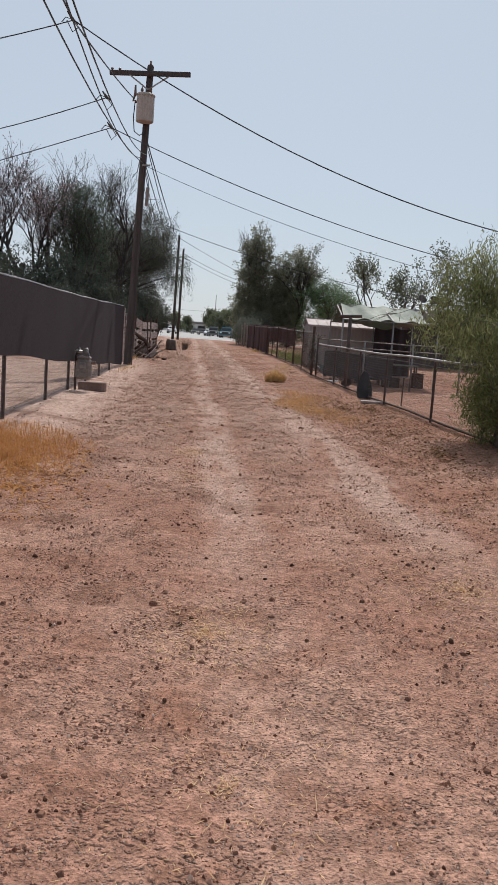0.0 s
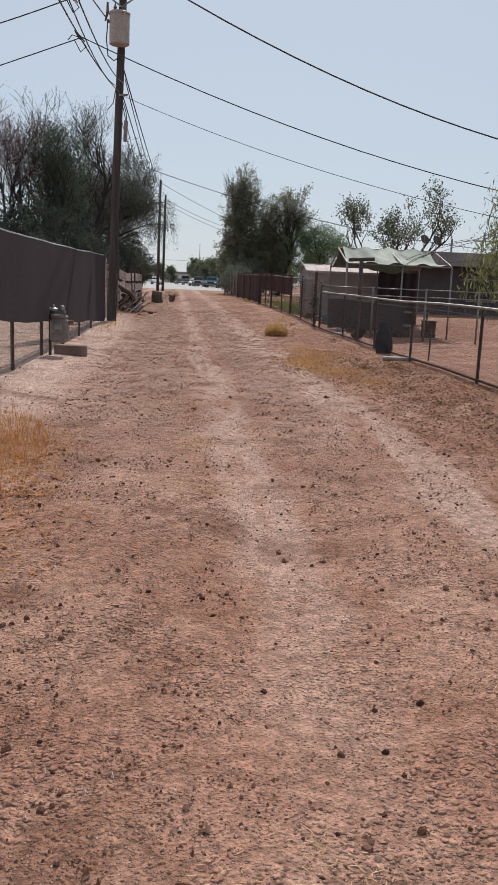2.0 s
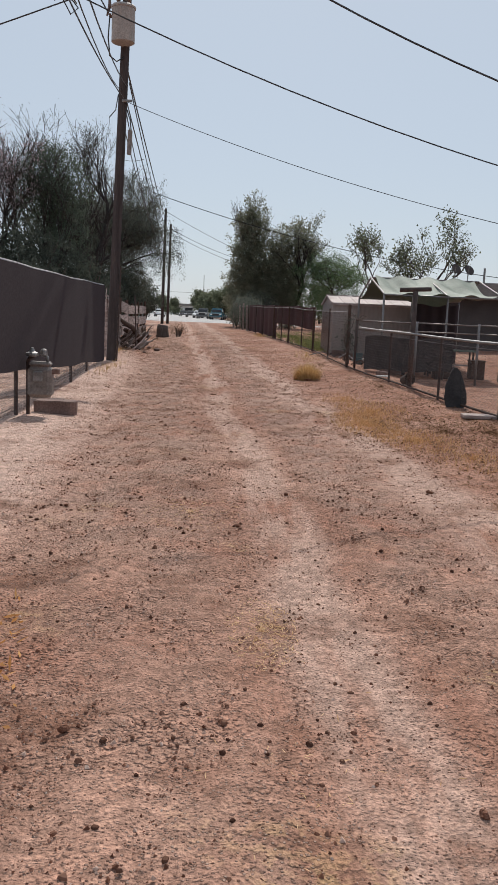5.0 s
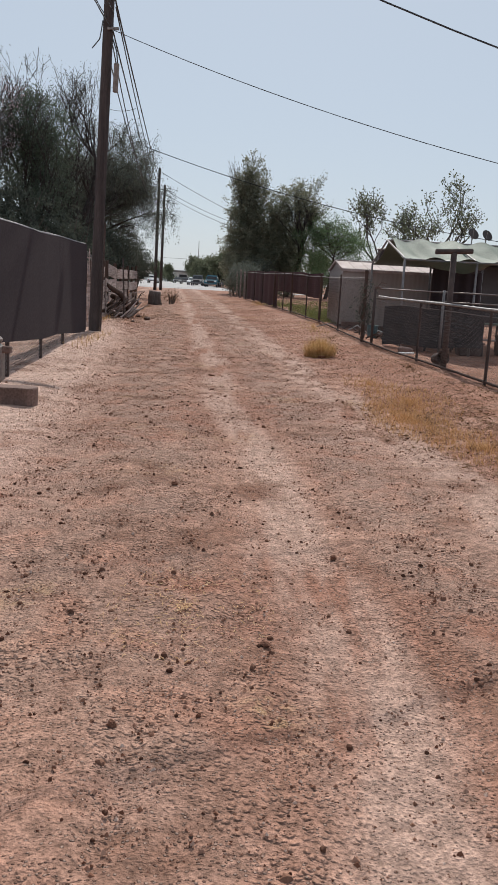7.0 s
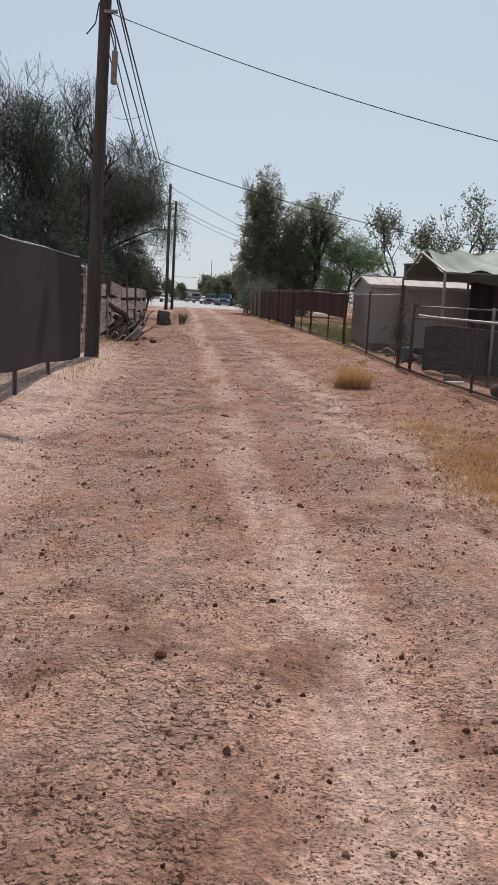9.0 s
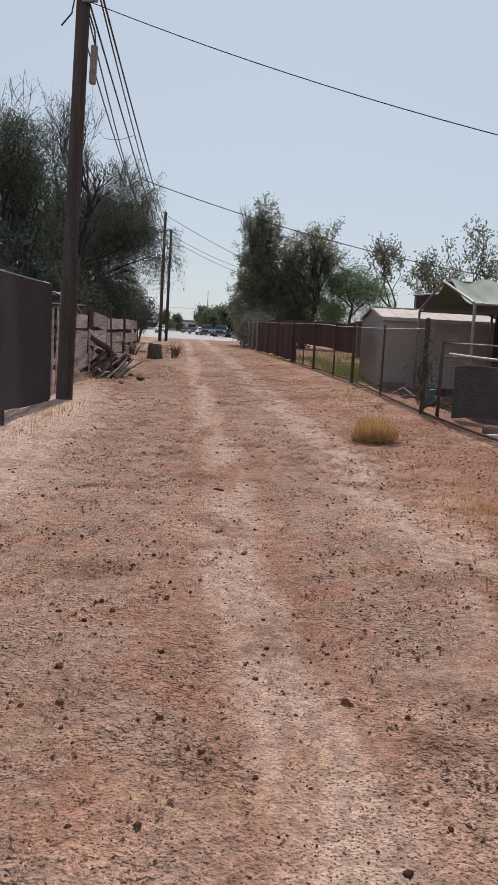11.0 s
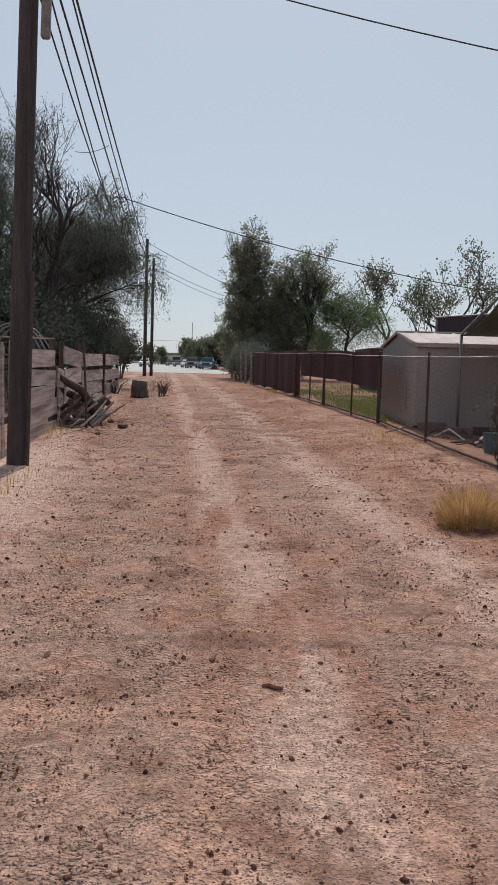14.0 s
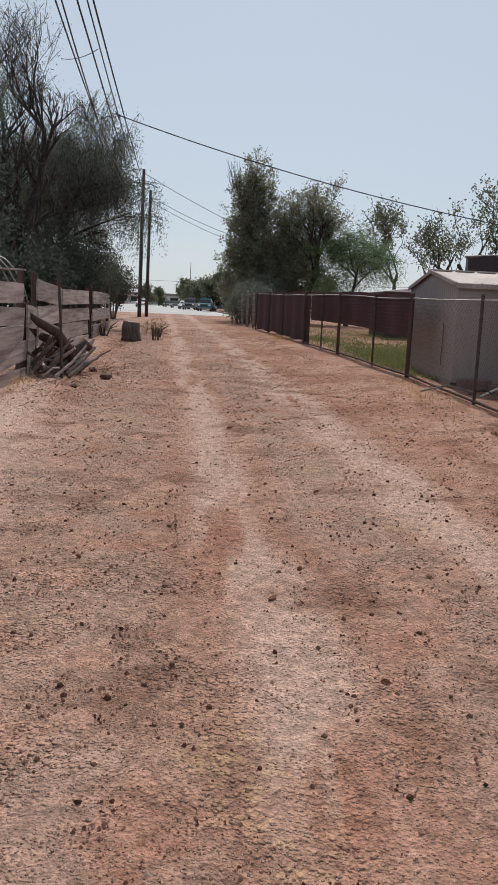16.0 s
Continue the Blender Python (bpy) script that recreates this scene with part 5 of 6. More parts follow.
    for k, (a, b, r) in enumerate(((-3.95, 47.2, 0.4), (-5.6, 47.5, 0.6), (-4.1, 49.5, 0.5))):
        shrub(a, b, r, 0.5, "dry twiggy weeds at the alley edge", "dead_leaf", 70 + k, 90, (0.12, 0.010), 4)
    # hoop frame and plank in the yard behind the planks
    h = thing("hoop_frame", (-6.2, 36.3, land(-6.2, 36.3)), "pale bent hoops of a garden frame in the shade", "garden frame")
    for dy in (0, 0.5, 1.0):
        pts = [(-7.0 + 0.8 * (1 - math.cos(a)), 36 + dy, land(-6.2, 36) + 2.05 * math.sin(a) ** 0.7 if math.sin(a) > 0 else land(-6.2, 36)) for a in np.linspace(0, math.pi, 14)]
        part("hoop", Mesh().tube(pts, 0.016, 6), "steel", h, smooth=True)
    part("plank", Mesh().beam((-7.1, 35.9, 1.95), (-5.3, 36.0, 1.93), 0.12, 0.03), "grey_wood", h)


debris()


# ---- things by the right fence ----
M["blue_plastic"] = mat("blue_plastic", (0.07, 0.12, 0.13), (0.10, 0.16, 0.17), 3, 0.5, 0.0, 20)


def right_side():
    # dark pointed board leaning on the fence
    x, y = right_line(20.0) - 0.10, 20.0
    g = land(x, y)
    out = [(-0.16, 0), (0.17, 0), (0.22, 0.10), (0.215, 0.28), (0.16, 0.48), (0.10, 0.66), (0.03, 0.74), (-0.04, 0.73), (-0.10, 0.62), (-0.18, 0.42), (-0.20, 0.18)]
    n = len(out)
    b = Mesh()
    v = []
    for t, k in ((-0.02, 0.96), (-0.012, 1.0), (0.012, 1.0), (0.02, 0.96)):
        v += [(x + px * k * 0.88 + t * 0.2, y + t + 0.16 * pz, g - 0.01 + pz * (0.865 + 0.015 * k)) for px, pz in out]
    f = [tuple(range(n)), tuple(range(3 * n, 4 * n))[::-1]]
    for j in range(3):
        f += [(j * n + i, (j + 1) * n + i, (j + 1) * n + (i + 1) % n, j * n + (i + 1) % n) for i in range(n)]
    b.add(v, f)
    solo("board", b, "black", "black tapering board leaning against the chain-link fence", "board")
    x, y = 2.66, 18.6
    g = land(x, y)
    pl = thing("flat_board", (x, y, g), "flat weathered board lying by the fence", "board")
    part("plank", Mesh().box((x - 0.28, y - 0.17, g), (x + 0.28, y + 0.0, g + 0.055), 0.008, None), "grey_wood", pl)
    part("plank", Mesh().box((x - 0.25, y + 0.012, g), (x + 0.30, y + 0.18, g + 0.05), 0.008, None), "grey_wood", pl)
    x, y = right_line(24.0) + 0.22, 24.0
    g = land(x, y)
    bk = thing("rusty_bucket", (x, y, g), "rusty round bucket tipped against the fence post", "bucket")
    q = Matrix.Translation((x, y, g + 0.115)) @ pose(0, 0, 0, 78, 0, 20)
    part("body", Mesh().lathe([(0.08, -0.12), (0.09, -0.12), (0.125, 0.12), (0.132, 0.13), (0.120, 0.125), (0.085, -0.10), (0.01, -0.10)], 16, q), "rust", bk)
    x, y = right_line(26.6) + 0.35, 26.6
    g = land(x, y)
    solo("rubble_block", Mesh().box((-0.15, -0.08, 0), (0.15, 0.08, 0.14), 0.03, Matrix.Translation((x, y, g - 0.02)) @ pose(0, 0, 0, 3, 5, 25)), "concrete", "broken pale concrete block under the fence", "concrete block")
    x, y = right_line(26.0), 26.0
    solo("pale_pipe", Mesh().tube([(x + 0.05, y, land(x + 0.05, y) + 0.03), (x + 0.4, y + 0.2, land(x + 0.4, y) + 0.04)], 0.022, 8), "white_wall", "short white plastic pipe on the ground", "pipe")
    solo("steel_stake", Mesh().tube([(3.35, 19.0, land(3.35, 19.0) - 0.1), (3.36, 19.0, land(3.35, 19.0) + 0.62)], 0.016, 6), "rust", "short rusty steel stake beside the fence", "stake")
    # corral of steel pipes beside the gate post
    c = thing("pipe_corral", (4.5, 28.2, land(4.5, 28.2)), "galvanised steel pipe corral panels beyond the fence", "corral")
    for x in (2.05, 3.6, 5.2, 6.8, 8.4):
        part("post", Mesh().tube([(x, 28.2, land(x, 28.2) - 0.1), (x, 28.2, 1.50)], 0.032, 8), "steel" if x > 3 else "rust", c, smooth=True)
    for z in (1.46, 1.24):
        for x in (2.05, 3.6, 5.2, 6.8):
            part("rail", Mesh().tube([(x, 28.2, z), (x + 1.6, 28.2, z - 0.01)], 0.018, 8), "wire_mesh", c, smooth=True)
    part("shade_panel", Mesh().sheet(lambda u, v: (2.3 + 2.3 * u, 28.26 + 0.02 * math.sin(u * 20), 0.22 + 0.86 * v + 0.03 * math.sin(u * 9)), 30, 5, 0.004), "black", c, "dark shade cloth tied to the rails", True)
    rnd = random.Random(4)
    tw = thing("tied_twigs", (2.05, 28.1, 1.5), "bundle of pale twigs and cord tied on the gate post", "twigs")
    for i in range(9):
        a = rnd.uniform(0, 6.28)
        part("twig", Mesh().tube([(2.05, 28.15, 1.46), (2.05 + 0.12 * math.cos(a), 28.1 + 0.08 * math.sin(a), 1.54 + rnd.uniform(-0.05, 0.08)), (2.05 + 0.26 * math.cos(a), 28.1, 1.52 + rnd.uniform(-0.1, 0.1))], 0.009, 5), "pale_bark", tw)
    # tangle on the gate post and litter at its foot
    vine = thing("dry_vine", (1.95, 29.0, land(1.95, 29.0)), "dark tangled vine climbing the gate post", "vine")
    for i in range(12):
        a, z0, r0 = rnd.uniform(0, 6.28), rnd.uniform(0.0, 0.9), rnd.uniform(0.05, 0.13)
        pts = [(1.95 + r0 * math.cos(a + k * 0.9), 29.0 + r0 * math.sin(a + k * 0.9), land(1.95, 29.0) + z0 + k * 0.14) for k in range(6)]
        part("tendril", Mesh().tube(pts, 0.009, 5), rnd.choice(("bark", "pale_bark")), vine)
    vp = [(1.95 + rnd.gauss(0, 0.10), 29.0 + rnd.gauss(0, 0.10), land(1.95, 29.0) + rnd.uniform(0.3, 1.4)) for _ in range(60)]
    part("foliage", leaves(np.random.RandomState(9), vp, (0.05, 0.05, 0.05), 6, 0.06, 0.03), "leaf_dark", vine)
    for k in range(16):
        x, y = rnd.uniform(2.1, 3.3), rnd.uniform(29.3, 34.0)
        a, ln, z = rnd.uniform(0, 3.14), rnd.uniform(0.3, 0.9), land(x, y) + 0.03
        solo("scrap_pipe", Mesh().tube([(x, y, z), (x + ln * 0.5 * math.cos(a), y + ln * 0.5 * math.sin(a), z + rnd.uniform(0.02, 0.2)), (x + ln * math.cos(a), y + ln * math.sin(a), z + 0.01)], rnd.uniform(0.012, 0.025), 6), rnd.choice(("steel", "rust", "bark", "white_wall", "dark_wood")), "scrap pipe lying in the cluttered yard", "scrap", "yard scrap")
    for k, (x, y, mt, lab) in enumerate(((2.55, 31.3, "blue_plastic", "faded blue-green plastic bucket in the yard"), (3.1, 30.4, "black", "black plastic bucket in the yard"))):
        z = land(x, y)
        bu = thing("bucket", (x, y, z), lab, "bucket")
        part("body", Mesh().lathe([(0.11, 0), (0.12, 0.01), (0.15, 0.32), (0.16, 0.33), (0.145, 0.32), (0.112, 0.02), (0.01, 0.02)], 16, Matrix.Translation((x, y, z - 0.005))), mt, bu)
        part("handle", Mesh().tube([(x - 0.155, y, z + 0.30), (x - 0.1, y - 0.1, z + 0.22), (x, y - 0.15, z + 0.18), (x + 0.1, y - 0.1, z + 0.22), (x + 0.155, y, z + 0.30)], 0.005, 5), "steel", bu)
    for x, y in ((2.45, 34.9), (2.9, 34.6)):
        solo("concrete_block", Mesh().box((-0.28, -0.1, 0), (0.28, 0.1, 0.2), 0.015, Matrix.Translation((x, y, land(x, y) - 0.015)) @ pose(0, 0, 0, 0, 0, rnd.uniform(-15, 15))), "concrete", "weathered concrete block by the shed", "concrete block", "blocks by the shed")
    # low benches and clutter under the canopy
    for k, (x, y) in enumerate(((4.0, 31.2), (5.4, 31.6))):
        g = land(x, y)
        t = thing("workbench", (x, y, g), "long low bench with pale top under the canopy", "bench", "benches under the canopy")
        part("top", Mesh().box((x - 0.65, y - 0.25, g + 0.72), (x + 0.65, y + 0.25, g + 0.77), 0.01), "pale_canopy", t)
        part("shelf", Mesh().box((x - 0.6, y - 0.22, g + 0.30), (x + 0.6, y + 0.22, g + 0.33), 0.01), "grey_wood", t)
        for sx in (-0.58, 0.58):
            for sy in (-0.2, 0.2):
                part("leg", Mesh().beam((x + sx, y + sy, g - 0.03), (x + sx, y + sy, g + 0.72), 0.05, 0.05), "rust", t)
    for k, (x, y, w, d, h, mt, lab) in enumerate(((3.55, 30.6, 0.5, 0.4, 0.4, "black", "dark plastic crate under the canopy"), (4.9, 30.4, 0.6, 0.4, 0.3, "rust", "rusty metal bin under the canopy"), (5.9, 30.7, 0.4, 0.4, 0.5, "dark_wood", "dark wooden box under the canopy"), (3.2, 29.3, 0.5, 0.35, 0.25, "concrete", "pale rubble block in the yard"))):
        g = land(x, y)
        bx = thing("crate", (x, y, g), lab, "crate")
        part("body", Mesh().box((x - w / 2, y - d / 2, g - 0.01), (x + w / 2, y + d / 2, g + h), 0.02), mt, bx)
        part("lid", Mesh().box((x - w / 2 - 0.02, y - d / 2 - 0.02, g + h + 0.002), (x + w / 2 + 0.02, y + d / 2 + 0.02, g + h + 0.04), 0.01), mt, bx)
    # white low building and block wall further on
    w = thing("white_building", (8, 66, 0.4), "low white building with flat white roof behind the trees", "building")
    part("wall", Mesh().box((7.6, 64, 0.2), (14.0, 70, 2.5), 0.02), "white_wall", w)
    part("roof", Mesh().box((7.3, 63.6, 2.5), (14.3, 70.4, 2.75), 0.03), "white_wall", w)
    part("window", Mesh().box((8.2, 63.95, 1.3), (9.2, 64.03, 2.1)), "black", w)
    part("window", Mesh().box((10.0, 63.95, 1.3), (11.4, 64.03, 2.1)), "black", w)
    k = thing("dark_shed", (6.2, 56, 0.3), "low dark flat-roofed outbuilding behind the red fence", "outbuilding")
    part("wall", Mesh().box((4.6, 55, 0.1), (8.6, 59, 2.15), 0.02), "house_wall", k)
    part("roof", Mesh().box((4.4, 54.7, 2.16), (8.8, 59.3, 2.32), 0.02), "dark_wood", k)


right_side()


# ---- street ----
def car(x, y, turn, paint, label, kind="car"):
    """A parked car or pickup, its nose along +x before it is turned."""
    t = thing("parked_" + kind, (0, 0, 0), label, "car" if kind == "car" else "pickup truck")
    L, W = (4.6, 1.8) if kind == "car" else (5.6, 2.0)
    if kind == "car":
        low = [(-2.3, 0.35), (-2.28, 0.80), (-2.0, 0.92), (0.9, 0.92), (2.05, 0.80), (2.3, 0.62), (2.3, 0.35)]
        cab = [(-1.7, 0.92), (-1.15, 1.42), (0.25, 1.46), (1.0, 0.93)]
    else:
        low = [(-2.8, 0.5), (-2.8, 1.08), (0.2, 1.10), (1.35, 1.12), (2.6, 1.02), (2.8, 0.85), (2.8, 0.5)]
        cab = [(-0.75, 1.10), (-0.6, 1.80), (0.7, 1.82), (1.4, 1.12)]

    def hull(prof, half, inset):
        m = Mesh()
        n = len(prof)
        zs = [p[1] for p in prof]
        zl, zh = min(zs), max(zs)
        v = []
        for s in (-1, 1):
            for a, z in prof:
                v.append((a, s * (half - inset * (z - zl) / (zh - zl + 1e-6)), z))
        m.add(v, [tuple(range(n))[::-1], tuple(range(n, 2 * n))] + [(i, (i + 1) % n, n + (i + 1) % n, n + i) for i in range(n)])
        return m
    body = part("body", hull(low, W / 2, 0.08), paint, t)
    part("cabin", hull(cab, W / 2 - 0.09, 0.16), paint, t)
    for s in (-1, 1):
        a0, a1, a2, a3 = cab
        m = Mesh()
        yy = s * (W / 2 - 0.075)
        yt = s * (W / 2 - 0.215)
        m.add([(a0[0] + 0.25, yy, a0[1] + 0.05), (a1[0] + 0.1, yt, a1[1] - 0.08), (a2[0] - 0.05, yt, a2[1] - 0.08), (a3[0] - 0.28, yy, a3[1] + 0.05)], [(0, 1, 2, 3) if s > 0 else (3, 2, 1, 0)])
        part("side_window", m, "glass", t)
    for p, q, sgn in ((cab[2], cab[3], 1), (cab[1], cab[0], -1)):
        m = Mesh()
        m.add([(p[0] + sgn * 0.06, -W / 2 + 0.32, p[1] - 0.07), (p[0] + sgn * 0.06, W / 2 - 0.32, p[1] - 0.07), (q[0] - sgn * 0.03, W / 2 - 0.2, q[1] + 0.07), (q[0] - sgn * 0.03, -W / 2 + 0.2, q[1] + 0.07)], [(0, 1, 2, 3) if sgn > 0 else (3, 2, 1, 0)])
        part("windscreen", m, "glass", t)
    for a in (-L * 0.30, L * 0.31):
        for s in (-1, 1):
            r = 0.33 if kind == "car" else 0.39
            q = Matrix.Translation((a, s * (W / 2 - 0.1), r)) @ pose(0, 0, 0, 90, 0, 0)
            w = part("wheel", Mesh().lathe([(r * 0.6, -0.11), (r * 0.95, -0.11), (r, -0.08), (r, 0.08), (r * 0.95, 0.11), (r * 0.6, 0.11)], 18, q), "black", t)
            part("rim", Mesh().lathe([(0.05, -0.118), (r * 0.55, -0.115), (r * 0.6, -0.09), (r * 0.6, 0.09), (r * 0.55, 0.115), (0.05, 0.118)], 14, q), "steel", w)
    for a, mt, nm in ((L / 2, "white_wall", "headlight"), (-L / 2, "red_lamp", "tail_light")):
        for s in (-1, 1):
            z = 0.66 if kind == "car" else 0.86
            part(nm, Mesh().box((a - 0.03, s * W * 0.36 - 0.14, z - 0.07), (a + 0.03, s * W * 0.36 + 0.14, z + 0.07), 0.02), mt, t)
    for a in (-L / 2 - 0.04, L / 2 + 0.04):
        part("bumper", Mesh().box((a - 0.06, -W / 2 + 0.05, 0.36), (a + 0.06, W / 2 - 0.05, 0.52), 0.03), "steel", t)
    if kind != "car":
        part("grille", Mesh().box((L / 2 - 0.02, -0.5, 0.66), (L / 2 + 0.03, 0.5, 0.98), 0.01), "black", t)
    t.matrix_basis = Matrix.Translation((x, y, 0.522)) @ pose(0, 0, 0, 0, 0, turn)
    return t


for key, c1, c2, r in (("teal_paint", (0.02, 0.10, 0.14), (0.03, 0.13, 0.17), 0.25), ("white_paint", (0.70, 0.70, 0.70), (0.78, 0.78, 0.78), 0.25), ("grey_paint", (0.10, 0.10, 0.105), (0.14, 0.14, 0.145), 0.25), ("dark_paint", (0.02, 0.02, 0.022), (0.03, 0.03, 0.034), 0.25), ("glass", (0.01, 0.012, 0.014), (0.02, 0.022, 0.025), 0.05), ("red_lamp", (0.25, 0.01, 0.01), (0.35, 0.02, 0.02), 0.3)):
    M[key] = mat(key, c1, c2, 1.0, r, 0.0, 8, spec=0.5)
car(-5.0, 143.5, -94, "teal_paint", "teal pickup truck parked at the street edge", "pickup")
car(-7.9, 158, -93, "grey_paint", "dark grey pickup parked along the street", "pickup")
car(-9.6, 173, -93, "white_paint", "white car parked along the street")
car(-12.6, 198, -93, "dark_paint", "dark car parked further along the street")
car(-3.0, 150, -90, "dark_paint", "dark car parked beyond the pickup")
car(-16.6, 168, 90, "white_paint", "white car parked on the far side of the street")
car(-15.0, 210, -95, "dark_paint", "dark car standing in the street")


def street_things():
    x, y = -1.6, 99.5
    s = thing("street_sign_post", (x, y, 0.5), "thin steel sign post at the end of the alley", "sign post")
    part("post", Mesh().tube([(x, y, 0.45), (x, y, 2.9)], 0.035, 8), "rust", s)
    part("plate", Mesh().box((x - 0.12, y - 0.03, 2.45), (x + 0.12, y - 0.01, 2.85), 0.004), "rust", s)
    b = thing("far_building", (-30, 390, 0.5), "long pale low building across the end of the street", "building")
    part("wall", Mesh().box((-58, 390, 0.3), (-14, 404, 4.6), 0.1), "white_wall", b)
    part("roof", Mesh().box((-60, 388, 4.6), (-12, 406, 5.4), 0.1), "fascia", b)
    for i in range(7):
        part("window", Mesh().box((-55 + i * 5.6, 389.8, 1.6), (-51.6 + i * 5.6, 390.1, 3.6), 0.05), "black", b)
    spots = ((-24.5, 262, 6.2), (-22.5, 275, 5.4), (-33, 255, 6.5), (-12.2, 222, 5.8), (-10.5, 205, 6.0), (-8.6, 190, 5.4), (-7.0, 172, 5.2), (-4.6, 160, 5.6), (-1.6, 150, 6.0), (1.5, 142, 6.2), (6, 145, 6.6), (12, 150, 6.5))
    for i, (tx, ty, h) in enumerate(spots):
        tree(tx, ty, h, "green street tree in the hazy distance", "leaf_green", 200 + i, 0.6, 0.15, 3, 4, 8, (0.42, 0.22), 0.35, "backlit_bark", fill=(((0, 0, h * 0.5), (h * 0.30, h * 0.30, h * 0.42), 120), ((h * 0.2, 0, h * 0.3), (h * 0.3, h * 0.3, h * 0.26), 70)), z=0.5)
    # lamp post further along
    p = thing("street_lamp", (-12.5, 190, 0.5), "tall thin street pole in the distance", "street lamp")
    part("pole", Mesh().tube([(-9.5, 190, 0.4), (-9.5, 190, 9.5)], [0.1, 0.06], 8), "galv", p)
    wire((-60, 230, 7.6), (40, 215, 7.4), 1.0, 0.03, "distant black line across the street")


street_things()


# ---- loose ground cover ----
def gravel_mat():
    m = leaf_mat("gravel", (0.125, 0.055, 0.037), (0.64, 0.48, 0.40), 0.0)
    r = [k for k in m.node_tree.nodes if k.bl_idname == "ShaderNodeValToRGB"][0].color_ramp
    r.elements.new(0.30).color = (0.255, 0.125, 0.083, 1)
    r.elements.new(0.78).color = (0.45, 0.262, 0.188, 1)
    return m


M["gravel"] = gravel_mat()
M["dark_gravel"] = leaf_mat("dark_gravel", (0.060, 0.030, 0.022), (0.24, 0.130, 0.092), 0.0)
NR = np.random.RandomState(77)


def patchy(x, y):
    """Where pebbles gather: 0 to 1, in drifts along the tracks."""
    u = x + 0.078 * y
    a = 0.5 + 0.5 * np.sin(u * 3.1 + np.sin(y * 0.35) * 1.3 + 0.6)
    b = 0.5 + 0.5 * np.sin(x * 2.3 + y * 1.1 + np.sin(y * 0.8 - x) * 1.5)
    c = 0.5 + 0.5 * np.sin(x * 5.7 - y * 3.9 + np.sin(x * 3.0 + y * 2.1) * 2)
    track = np.exp(-((u - 0.45) / 0.34) ** 2)
    verge = np.where((u < -1.4) & (y > 11) & (y < 31), 0.22, 1.0)
    d = 0.5 + 0.5 * np.sin(x * 1.3 - y * 0.63 + np.sin(x * 0.9 + y * 0.41) * 2.2)
    return np.clip(verge * (0.35 * a + 0.25 * b + 0.2 * c + 0.3 * d) * (1 - 0.8 * track), 0.06, 1)


